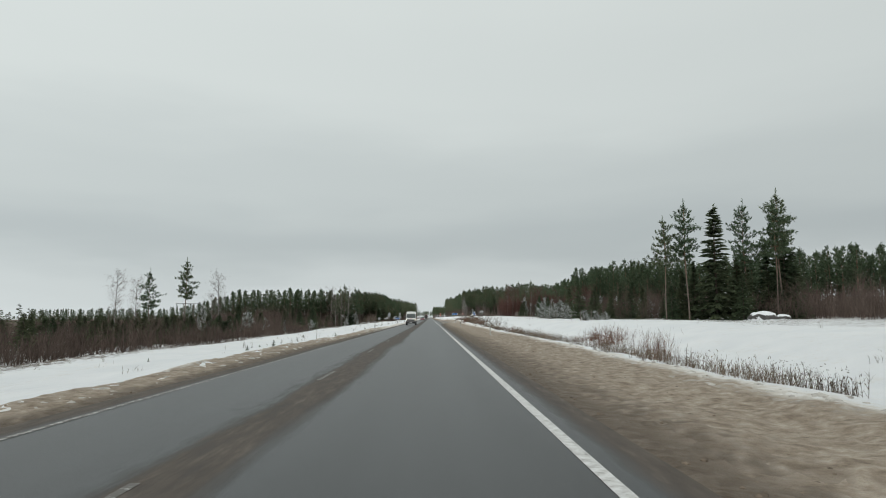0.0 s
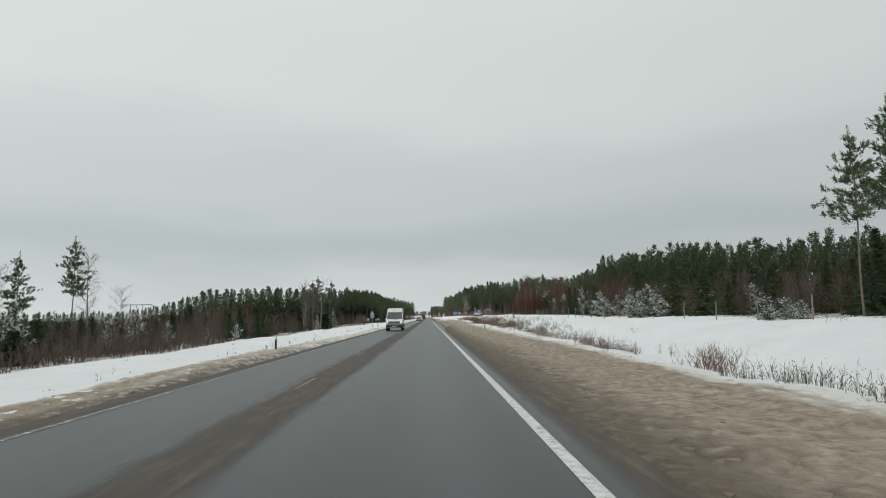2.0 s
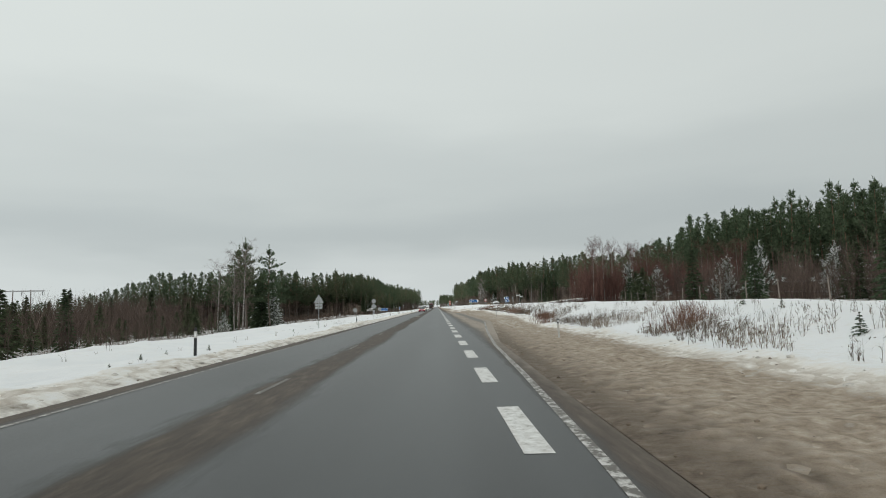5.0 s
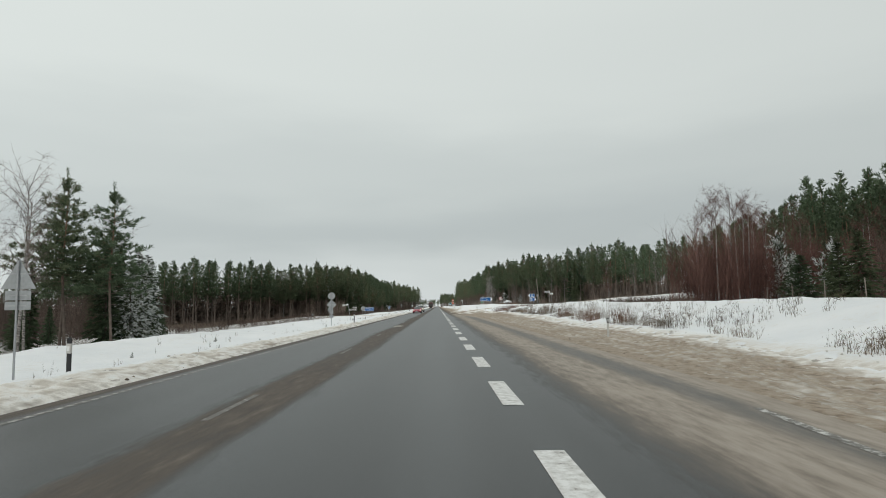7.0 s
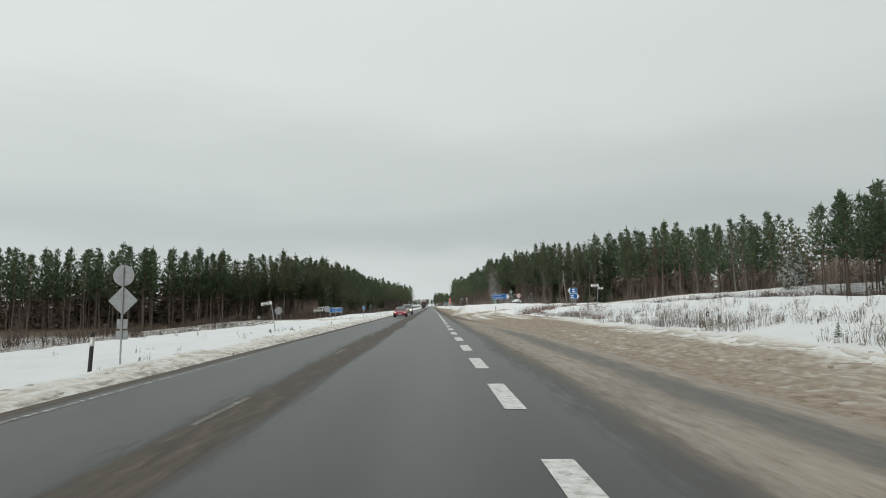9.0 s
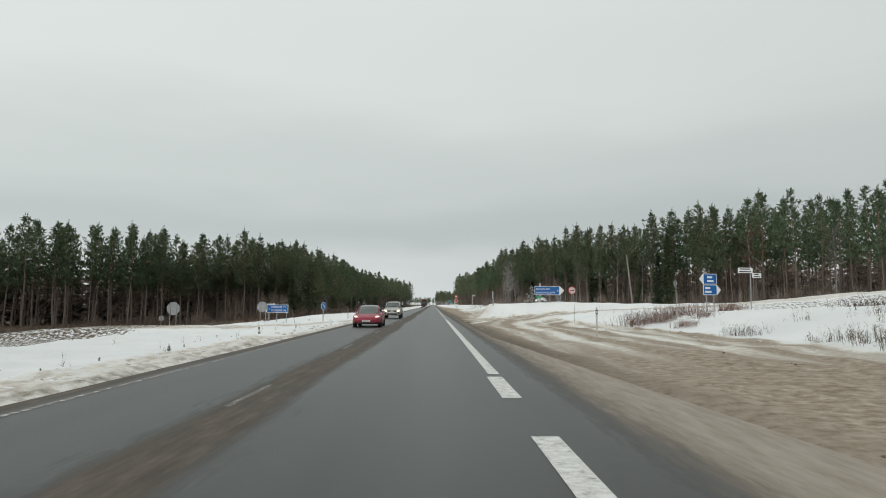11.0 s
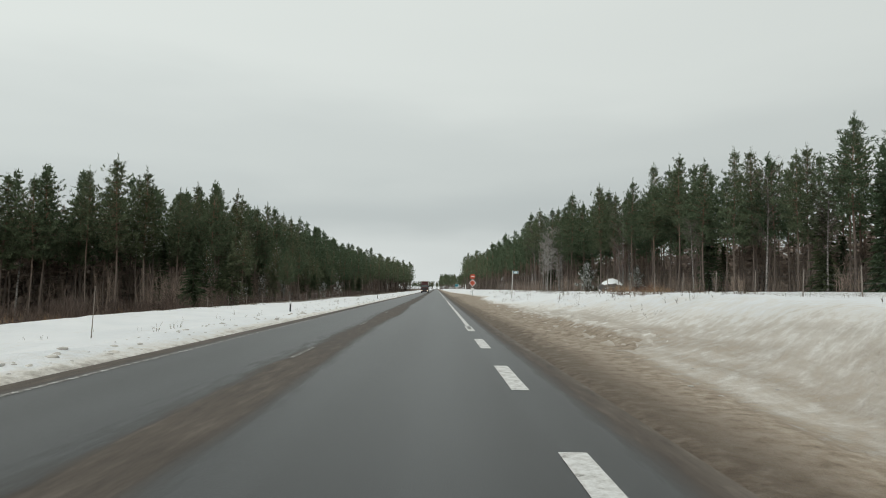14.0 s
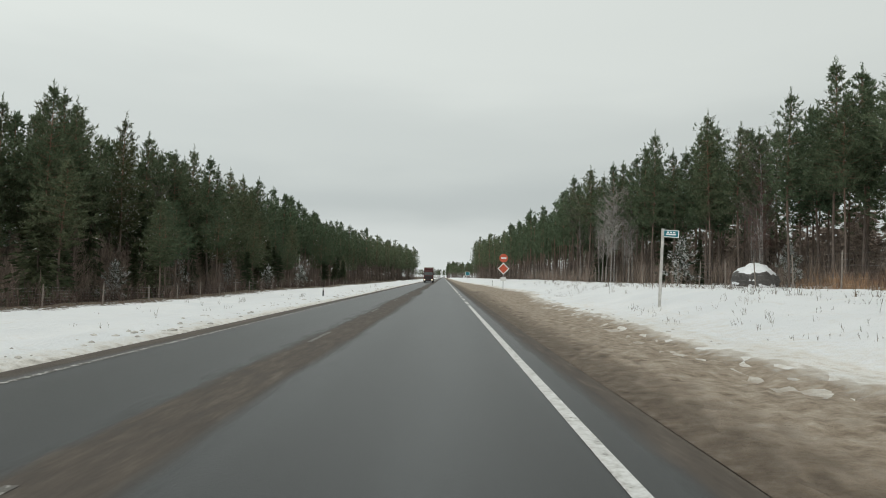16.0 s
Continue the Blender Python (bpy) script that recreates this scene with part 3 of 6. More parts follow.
def spruce_arrays(seed, h, width, fine=True, bare=0.05):
    """Spruce: fanned limbs hang in tiers from the ground to a narrow tip."""
    r = np.random.default_rng(seed)
    trunk, crown = Bits(), Bits()
    zs = np.linspace(-0.5, h, 6)
    trunk.tube([(0, 0, z) for z in zs], [0.011 * h * (1 - 0.93 * max(0, z) / h) + 0.01 for z in zs], 6 if fine else 4)
    z = h * bare + 0.02 * h
    step = max(0.12, h * 0.034) if fine else h * 0.075
    while z < h * 0.985:
        k = z / h
        reach = width * (1 - k) ** 0.92 * r.uniform(0.82, 1.12) + 0.03 * width
        limbs = int(r.integers(6, 9)) if fine and h > 8 else int(r.integers(5, 8)) if fine else 4
        turn = r.uniform(0, 6.283)
        for q in range(limbs):
            a, ln = turn + 6.283 * q / limbs + r.normal() * 0.3, reach * r.uniform(0.72, 1.14)
            o = np.array([0, 0, z + r.uniform(-0.8, 0.8) * step])
            out, side = np.array([math.cos(a), math.sin(a), 0.0]), np.array([-math.sin(a), math.cos(a), 0.0])
            droop = -0.42 + 0.75 * k
            m = (5 if h > 8 else 3) if fine else 2
            ts = (np.arange(m) + r.uniform(0.2, 0.8, m)) / m
            c = o + out * (ln * ts)[:, None] + np.array([0, 0, 1.0]) * (ln * (droop * ts + 0.10 * np.sin(ts * 3.0)))[:, None]
            for fan in ((-0.8, 0.0, 0.8) if fine else (-0.6, 0.6)):
                d = out + side * (fan + r.normal(size=(m, 1)) * 0.25) + np.array([0, 0, 1.0]) * (droop * 0.7 - 0.18 + r.normal(size=(m, 1)) * 0.16)
                bl = (0.16 * ln + 0.028 * h + 0.05) * r.uniform(0.75, 1.25, m) * (1.0 if fine else 1.5)
                blades_at(crown, c, d, bl, bl * ((0.27 if h > 8 else 0.25) if fine else 0.36), r)
        z += step * r.uniform(0.8, 1.2)
    k = 7 if fine else 4
    blades_at(crown, np.array([[0, 0, h * 0.965]] * k) + r.normal(size=(k, 3)) * 0.01 * h, np.array([[0, 0, 1.4]] * k) + r.normal(size=(k, 3)) * 0.35, np.full(k, 0.045 * h + 0.03), np.full(k, 0.006 * h + 0.006), r)
    return trunk, crown


def birch_arrays(seed, h, width):
    """Bare birch: a pale slender stem with fine rising twigs."""
    r = np.random.default_rng(seed)
    trunk, crown = Bits(), Bits()
    ph = r.uniform(0, 6.28)

    def axis(z):
        return np.array([0.18 * math.sin(z * 0.22 + ph), 0.18 * math.cos(z * 0.19 + ph), z])
    zs = np.linspace(-0.5, h * 0.97, 9)
    trunk.tube([axis(z) for z in zs], [0.13 * (1 - 0.92 * max(0, z) / h) + 0.012 for z in zs], 6)
    z = h * 0.32
    while z < h * 0.97:
        k = z / h
        ln = width * (math.sin((k - 0.3) * 2.6 + 0.35)) * r.uniform(0.6, 1.1)
        a = r.uniform(0, 6.283)
        o = axis(z)
        tip = o + np.array([math.cos(a) * ln, math.sin(a) * ln, ln * r.uniform(0.7, 1.3)])
        crown.ribbon(o, tip, 0.055)
        for _ in range(13):
            t = r.uniform(0.25, 1.0)
            p = o + (tip - o) * t
            d = r.normal(size=3) * 0.5 + np.array([math.cos(a), math.sin(a), 0.5]) * 0.5
            q = p + d * r.uniform(0.5, 1.0)
            crown.ribbon(p, q, 0.026)
            crown.ribbon(p + (q - p) * 0.5, q + r.normal(size=3) * 0.35 - np.array([0, 0, 0.25]), 0.018)
        z += h * 0.017
    return trunk, crown


def tree_proto(name, arrays, barkm, leafm, label, category="tree", group=""):
    t, c = arrays
    root = thing(name, Matrix.Translation((0, 0, -500)), label, category, group)
    link_mesh("trunk", t.v, t.f, barkm, root, smooth=True)
    link_mesh("crown", c.v, c.f, leafm, root)
    return root


def place(proto, x, y, s=1.0, turn=None, sz=None, lean=0.0):
    """A copy of a tree at a place on the ground."""
    a = rng.uniform(0, 6.283) if turn is None else turn
    m = Matrix.LocRotScale((x, y, gz(x, y) - 0.05), Euler((lean, lean * 0.5, a)), (s, s, sz or s))
    return copy_thing(proto, m)


PINE = [tree_proto("pine_tree", pine_arrays(11 + i, 20, b, w), M_PBARK, M_PINE, "tall Scots pine with bare trunk and frosted dark green crown", group="pines of the forest edge")
        for i, (b, w) in enumerate([(0.46, 3.9), (0.40, 4.2), (0.52, 3.6), (0.43, 4.5), (0.36, 3.8)])]
FROSTED = [tree_proto("pine_tree", pine_arrays(25 + i, 20, b, w), M_PBARK, M_FROSTPINE, "tall Scots pine with its crown white with frost", group="frosted pines")
           for i, (b, w) in enumerate([(0.38, 3.7), (0.32, 4.1)])]
OPEN_PINE = [tree_proto("pine_tree", pine_arrays(31 + i, 20, b, w, 3, 0.34), M_PBARK, M_PINE, "lone tall Scots pine with ragged open crown", group="lone pines in the clearing")
             for i, (b, w) in enumerate([(0.52, 4.2), (0.46, 3.7), (0.54, 4.3), (0.34, 4.4)])]
SPRUCE = [tree_proto("spruce_tree", spruce_arrays(51 + i, 15, w), M_SBARK, M_SPRUCE, "dark green spruce with drooping tiers of limbs", group="dark spruces")
          for i, w in enumerate([2.6, 3.1, 2.2])]
YOUNG = [tree_proto("young_spruce", spruce_arrays(57 + i, 6, w), M_SBARK, M_SPRUCE, "young dark spruce growing densely among others", group="young spruces of the low ground")
         for i, w in enumerate([1.7, 2.1])]
REDBIRCH = [tree_proto("birch_tree", birch_arrays(91 + i, 14, w), M_BIRCH, M_REDTWIG, "bare young birch with reddish fine twigs", group="reddish young birches")
            for i, w in enumerate([2.2, 2.7])]
SNOWY = [tree_proto("pine_tree", pine_arrays(61 + i, 5, 0.06, w, 2, 0.3), M_SBARK, M_FROST, "young pine with snow lying in clumps on its limbs", group="small snowy pines")
         for i, w in enumerate([1.5, 1.8])]
SNOWY_SPRUCE = [tree_proto("spruce_tree", spruce_arrays(65 + i, 5, w), M_SBARK, M_FROST, "small spruce with snow lying on its limbs", group="small snowy spruces")
                for i, w in enumerate([1.3, 1.6])]
SEEDLING = [tree_proto("spruce_seedling", spruce_arrays(71 + i, 1.1, 0.42, bare=0.0), M_SBARK, M_SPRUCE, "knee-high spruce seedling poking out of the snow", group="seedlings on the verge")
            for i in range(2)]
BIRCH = [tree_proto("birch_tree", birch_arrays(81 + i, 14, w), M_BIRCH, M_BTWIG, "bare birch with white trunk and fine twigs", group="bare birches")
         for i, w in enumerate([2.4, 1.9, 2.9])]
FROSTBIRCH = [tree_proto("birch_tree", birch_arrays(97 + i, 14, w), M_BIRCH, M_FROSTTWIG, "bare birch with snow-dusted twigs before the pines", group="snow-dusted birches")
              for i, w in enumerate((2.0, 2.4))]


def left_top(x, y):
    """Height that the growth on the low ground reaches."""
    s = -x / max(y - 59.0, 1.0)
    return float(np.interp(s, [0.40, 0.47], [1.3 + 0.028 * (y - 59), 2.5]))


def front(pts, y):
    return np.interp(y, [p[1] for p in pts], [p[0] for p in pts])


RIGHT_FRONT = [(118, 165), (76, 237), (66, 280), (65, 339), (57, 392), (40, 430), (30, 475), (27, 505), (29, 550), (27, 640), (19, 745), (18, 768), (40, 772)]
LEFT_FRONT = [(-40, 445), (-40, 470), (-40, 523), (-36, 620), (-20, 770), (-18, 795), (-45, 800)]


def walk_line(pts, step):
    out = []
    for (x0, y0), (x1, y1) in zip(pts, pts[1:]):
        d = math.hypot(x1 - x0, y1 - y0)
        for k in range(max(1, int(d / step))):
            t = k / max(1, int(d / step))
            out.append((x0 + (x1 - x0) * t, y0 + (y1 - y0) * t, -(y1 - y0) / d, (x1 - x0) / d))
    return out


near_spots, mid_spots, far_spots = [], [], []
for pts, side in (([(150, 120)] + RIGHT_FRONT, 1), ([(-230, 372), (-140, 398), (-98, 411), (-66, 427), (-50, 436)] + LEFT_FRONT, -1)):
    line = walk_line(pts, 3.9)
    if side > 0:
        line += [q for q in walk_line(pts, 4.3) if q[1] < 335]
    for x, y, nx, ny in line:
        if side * nx < 0:
            nx, ny = -nx, -ny
        if abs(nx) < 0.35 and side < 0:
            nx, ny = -abs(ny) * 0.3, abs(ny)
        for row in range(5):
            d = row * 3.6 + rng.uniform(-1.3, 1.3)
            px_, py_ = x + nx * d + rng.uniform(-1.2, 1.2), y + ny * d + rng.uniform(-1.4, 1.4)
            if abs(px_) < (22 if y < 600 else 14) or (0 < px_ < 150 and abs(py_ - float(side_y(px_))) < 9):
                continue
            top = np.interp(y, [215, 240, 285, 310, 372, 388], [20.8, 23.0, 23.0, 19.8, 20.3, 22.8]) if side > 0 else np.interp(-x, [118, 135, 150, 165], [20.2, 15.4, 10.2, 7.8]) if x < -50 else np.interp(y, [437, 475, 520, 700], [20.2, 20.4, 20.6, 19.6])
            goal = top * rng.uniform(0.82, 1.03) - row * 0.15
            near = row < 2 and 385 < y < 520 and abs(x) < 70
            (near_spots if near else mid_spots if row < 3 and y < 640 else far_spots).append((px_, py_, goal))
for i, (x, y, goal) in enumerate(near_spots):
    z = gz(x, y)
    h = goal - z
    u = rng.uniform()
    if u < 0.89:
        w = rng.uniform(0.85, 1.2)
        place(FROSTED[i % 2] if x < 0 and rng.uniform() < 0.16 else PINE[int(rng.integers(5))], x, y, h / 20 * w, sz=h / 20)
    elif u < 0.96:
        place(SPRUCE[int(rng.integers(3))], x, y, h * 0.55 / 15, sz=h * rng.uniform(0.45, 0.85) / 15)
    else:
        place(BIRCH[int(rng.integers(3))], x, y, h * 0.8 / 14)


def joined_trees(name, spots, protos, height, barkm, leafm, label):
    """Woods too many to count, joined into one sheet of trunks and one of crowns."""
    root = thing(name, Matrix.Identity(4), label, "forest", kind="stuff")
    for which, mat, nm in ((0, barkm, "trunk"), (1, leafm, "crown")):
        vs, fs, n = [], [], 0
        cached = [(np.array(p[which].v), p[which].f) for p in protos]
        flats = []
        for v, f in cached:
            tri = []
            for q in f:
                tri.append((q[0], q[1], q[2]))
                if len(q) == 4:
                    tri.append((q[0], q[2], q[3]))
            flats.append((v, np.array(tri)))
        r = np.random.default_rng(5)
        for x, y, goal in spots:
            v, f = flats[int(r.integers(len(flats)))]
            z = float(land(x, y)) - 0.2
            h = goal - z
            a, w = r.uniform(0, 6.283), r.uniform(0.9, 1.3) * h / height
            c, s = math.cos(a), math.sin(a)
            vs.append(np.stack([x + w * (v[:, 0] * c - v[:, 1] * s), y + w * (v[:, 0] * s + v[:, 1] * c), z + v[:, 2] * h / height], 1))
            fs.append(f + n)
            n += len(v)
        V, Fc = np.concatenate(vs), np.concatenate(fs)
        me = bpy.data.meshes.new(nm)
        me.from_pydata(V.tolist(), [], Fc.tolist())
        me.materials.append(mat)
        ob = new(nm, me)
        ob.parent = root
    return root


MID_PINE = [pine_arrays(111 + i, 20, b, 3.9, 1) for i, b in enumerate((0.46, 0.50, 0.42, 0.52, 0.44))]
FAR_PINE = [pine_arrays(101 + i, 20, b, 3.7, 0) for i, b in enumerate((0.40, 0.44, 0.36, 0.46, 0.40))]
joined_trees("pine_stand", mid_spots, MID_PINE, 20, M_PBARK, M_PINE, "dense stand of pines along the forest edge")
joined_trees("pine_forest", far_spots, FAR_PINE, 20, M_PBARK, M_PINE, "deep stand of pines behind the forest edge")
# woods that close the view
far_rows, low_rows = [], []
for k in range(260):
    far_rows.append((rng.uniform(-120, 130) * rng.uniform(0.3, 1.0), 1900 + rng.uniform(0, 60), rng.uniform(15, 21)))
for k in range(60):
    far_rows.append((rng.uniform(19, 44), rng.uniform(752, 795), rng.uniform(10, 17)))
    far_rows.append((-rng.uniform(20, 46), rng.uniform(776, 820), rng.uniform(10, 17)))
for k in range(330):
    far_rows.append((5 + 70 * rng.uniform() ** 1.3, 1170 + rng.uniform(0, 120), rng.uniform(17, 22)))
for k in range(110):
    t = rng.uniform()
    far_rows.append((150 + 250 * t, 60 + 200 * rng.uniform() + 60 * t, rng.uniform(18, 22)))
    low_rows.append((-150 - 240 * t, 150 + 260 * rng.uniform(), rng.uniform(4.5, 8.0)))
joined_trees("distant_woods", far_rows, FAR_PINE, 20, M_PBARK, M_PINE, "distant dark conifer woods along the horizon")

# dense low spruces that close the stand from behind
FAR_SPRUCE = [spruce_arrays(121 + i, 12, 2.7, False) for i in range(3)]
joined_trees("distant_spruces", low_rows, FAR_SPRUCE, 12, M_SBARK, M_SPRUCE, "distant dark spruce wood on low ground")
back = []
for pts, side in (([(150, 120)] + RIGHT_FRONT, 1), ([(-230, 372), (-140, 398), (-98, 411), (-66, 427), (-50, 436)] + LEFT_FRONT, -1)):
    for x, y, nx, ny in walk_line(pts, 3.0):
        if side * nx < 0:
            nx, ny = -nx, -ny
        if abs(nx) < 0.35 and side < 0:
            nx, ny = -abs(ny) * 0.3, abs(ny)
        d = rng.uniform(34, 50) if y < 620 else rng.uniform(6, 24)
        back.append((x + nx * d, y + ny * d, rng.uniform(8, 13)))
        if y < 620:
            d = rng.uniform(16, 32)
            back.append((x + nx * d, y + ny * d, rng.uniform(5, 11)))
            for q in range(2):
                d = rng.uniform(15, 34)
                back.append((x + nx * d, y + ny * d, rng.uniform(10, 16)))
        if side > 0 and 372 < y < 480:
            for q in range(3):
                d = rng.uniform(18, 46)
                back.append((x + nx * d, y + ny * d, rng.uniform(9, 14)))
        if 225 < y < 520:
            d = rng.uniform(26, 44)
            back.append((x + nx * d, y + ny * d, rng.uniform(9, 15)))
            d = rng.uniform(28, 48)
            back.append((x + nx * d, y + ny * d, rng.uniform(6, 12)))
        if y < 560 and rng.uniform() < 0.5:
            d = rng.uniform(6, 22)
            back.append((x + nx * d, y + ny * d, rng.uniform(2.5, 6)))
back = [(x, y, min(goal, float(np.interp(-x, [105, 125, 150, 165], [15.0, 11.0, 6.5, 3.5])) if x < 0 else goal)) for x, y, goal in back]
joined_trees("undergrowth", back, FAR_SPRUCE, 12, M_SBARK, M_DEADLIMB, "grey-brown dead-limbed young trees inside the pine forest")

# smaller trees at the edge of the left stand
for k in range(34):
    y = rng.uniform(422, 565)
    x = -rng.uniform(23, 31) if y > 436 else -rng.uniform(29, 38)
    h = 1.5 - 0.38 * x * rng.uniform(0.5, 0.9) - gz(x, y)
    if k % 3:
        place((PINE + FROSTED)[k % 7], x, y, h / 20 * rng.uniform(1.1, 1.4), sz=h / 20)
    else:
        place(SPRUCE[k % 2], x, y, h / 15 * 0.8, sz=h / 15 * 0.7)
for x, y, s in ((-30.5, 433, 1.35), (-33.0, 437, 1.2), (-28.0, 447, 0.9)):
    place(YOUNG[k % 2], x, y, s)
for x, y, s in ((-23.5, 470, 0.7), (-24.0, 492, 0.8)):
    place(SNOWY[k % 2], x, y, s)
# single trees of the clearings
for x, y, top, k in ((42.9, 105.5, 20.5, 0), (39.6, 106.5, 17.8, 2), (52.5, 105, 20.2, 1), (56.5, 102.5, 20.0, 2), (58.0, 104.0, 22.0, 0), (-62.5, 162, 16.0, 0), (-70.5, 160, 13.2, 1), (-30.8, 227.7, 12.9, 3), (-27.2, 228.2, 11.8, 3), (-33.0, 231, 12.0, 3)):
    h = top - gz(x, y)
    place(OPEN_PINE[k], x, y, h / 20 * (1.0 if k < 3 else 1.35), sz=h / 20)
for x, y, top, w in ((47.8, 105.6, 20.1, 1.25), (59.5, 105.5, 15.5, 1.3), (45.5, 109.0, 11.0, 1.1), (55.0, 110.0, 13.0, 1.2), (57.5, 107.5, 14.0, 1.2), (61.5, 106.5, 12.5, 1.3), (52.8, 108.5, 11.5, 1.3), (48.6, 108.0, 12.0, 1.3), (43.8, 110.0, 9.5, 1.2), (-29.4, 231.6, 7.4, 1.2), (-32.5, 226, 5.2, 0.8), (-31.5, 238, 7.8, 1.25), (50.5, 111.0, 9.0, 1.1)):
    h = top - gz(x, y)
    place(SPRUCE[int(rng.integers(3))], x, y, w * h / 15 * 0.9, sz=h / 15)
for x, y, top in ((-44.4, 133.2, 10.6), (-73.0, 158, 11.2), (-69.0, 140, 11.5), (-28.5, 218.7, 10.8), (-31.5, 224, 10.4), (-33.0, 221, 8.6), (-39.3, 251, 12.4), (-37.5, 249, 10.5), (28.5, 482, 14.5), (29.5, 490, 15.0), (27.8, 500, 14.0), (-60, 175, 8.0)):
    h = top - gz(x, y)
    place(BIRCH[int(rng.integers(3))], x, y, h / 14)
for x, y, top in ((25.0, 480.5, 14.6), (26.3, 483.0, 15.4), (24.6, 484.0, 12.5), (25.9, 486.5, 13.6), (27.2, 479.0, 10.5)):
    h = top - gz(x, y)
    place(FROSTBIRCH[int(4 * x) % 2], x, y, h / 14)
for x, y, top in ((30.6, 238.7, 11.6), (29.0, 239.5, 12.6), (29.6, 242.0, 13.0), (28.4, 243.5, 11.0), (31.4, 241.5, 12.8), (32.4, 239.8, 12.0), (33.5, 243.0, 12.6), (30.2, 245.5, 12.0), (36.8, 247.7, 12.2), (43.0, 252, 12.8), (39.5, 250, 12.4), (46.0, 254, 12.0)):
    h = top - gz(x, y)
    place(REDBIRCH[int(rng.integers(2))], x, y, h / 14 * 0.8, sz=h / 14)
for k in range(20):
    y = rng.uniform(250, 272)
    x = rng.uniform(36 + (y - 252) * 0.65, 66)
    place(REDBIRCH[k % 2], x, y, rng.uniform(0.68, 0.88))
for k in range(10):
    y = rng.uniform(345, 475)
    x = front(RIGHT_FRONT, y) - rng.uniform(-2, 5)
    place((BIRCH + REDBIRCH)[k % 5], x, y, rng.uniform(0.6, 0.95), lean=rng.uniform(-0.06, 0.06))

# ---- brushwood, stems and seedlings ----


def twig(b, p, q, w, r):
    s = np.cross(q - p, r.normal(size=3))
    s *= w / (np.linalg.norm(s) + 1e-9)
    b.tri(tuple(p - s), tuple(p + s), tuple(q))


def brush(b, x, y, z, h, spread, stems, r, w=0.05, forks=4):
    for _ in range(stems):
        a, lean = r.uniform(0, 6.283), r.uniform(0.02, 0.40)
        o = np.array([x + r.normal() * spread * 0.3, y + r.normal() * spread * 0.3, z - 0.1])
        hh = h * r.uniform(0.55, 1.05)
        q = o + np.array([math.cos(a) * lean * spread, math.sin(a) * lean * spread, hh])
        twig(b, o, q, w, r)
        for _ in range(forks):
            t = r.uniform(0.15, 0.9)
            p = o + (q - o) * t
            twig(b, p, p + np.array([r.normal() * 0.10 * h, r.normal() * 0.10 * h, h * r.uniform(0.12, 0.38)]), w * 0.75, r)


def thicket(name, spots, mat, label, stems=9, w=0.06, forks=5):
    b = Bits()
    r = np.random.default_rng(17)
    for x, y, h, s in spots:
        brush(b, x, y, float(land(x, y)), h, s, stems, r, w, forks)
    ob = link_mesh(name, b.v, b.f, mat)
    return tagged(ob, label, "brushwood", kind="stuff")


spots = []
for k in range(1250):
    y = rng.uniform(60, 330)
    f = front(RIGHT_FRONT, max(y, 165)) if y > 165 else 118
    x = rng.uniform(34 if y > 104 else 54, max(36, f + 3))
    if abs(y - float(side_y(x))) < 8:
        continue
    spots.append((x, y, rng.uniform(3.2, 7.2) if y < 232 else rng.uniform(0.6, 1.7), 2.2))
thicket("brushwood", spots, M_BRUSH, "dense reddish-brown bare brushwood before the forest", 13, 0.021, 14)
spots = [(rng.uniform(35.5 + (y - 252) * 0.65, 66), y, rng.uniform(6.5, 10.0), 2.4) for y in rng.uniform(250, 272, 120)]
spots += [(rng.uniform(34, 60), y, rng.uniform(1.0, 2.4), 2.0) for y in rng.uniform(238, 252, 40)]
spots += [(rng.uniform(26.0, 34), y, rng.uniform(4.5, 8.5), 1.9) for y in rng.uniform(237.5, 248, 34)]
thicket("birch_scrub", spots, M_REDTWIG, "tall reddish bare birch scrub beside the fence", 16, 0.018, 24)
spots = []
for k in range(1500):
    y = rng.uniform(70, 330)
    x = -rng.uniform(29, 60) if k % 3 == 0 else -rng.uniform(50, 150)
    if x > -62 and (y > 215 or rng.uniform() < 0.5):
        continue
    spots.append((x, y, min(rng.uniform(2.2, 5.0), left_top(x, y) - float(land(x, y))), 2.4))
for k in range(520):
    y = rng.uniform(150, 318)
    x = -rng.uniform(50 + max(0, y - 240) * 0.25, 112)
    spots.append((x, y, (left_top(x, y) - float(land(x, y))) * rng.uniform(0.6, 0.95), 2.6))
for k in range(230):
    spots.append((-rng.uniform(22, 36), rng.uniform(18, 125), rng.uniform(0.9, 2.3), 1.6))
thicket("alder_scrub", spots, M_BRUSH, "brown leafless alder scrub on low ground", 11, 0.025, 11)
# undergrowth of the forest edge
spots = []
for pts, sgn in ((RIGHT_FRONT[1:], 1), (LEFT_FRONT, -1)):
    for k in range(860 if sgn > 0 else 560):
        y = rng.uniform(240 if sgn > 0 else 440, 600)
        x = front(pts, y) + sgn * rng.uniform(-3, 18)
        if sgn > 0 and abs(y - float(side_y(x))) < 9:
            continue
        spots.append((x, y, rng.uniform(1.2, 4.2), 1.5))
for k in range(240):
    y = rng.uniform(432, 560)
    spots.append((front(LEFT_FRONT, max(y, 446)) + rng.uniform(-5, 2), y, rng.uniform(3.5, 8.0), 2.0))
thicket("forest_undergrowth", spots, M_DEADLIMB, "bare brown undergrowth between the pine trunks", 9, 0.024, 8)

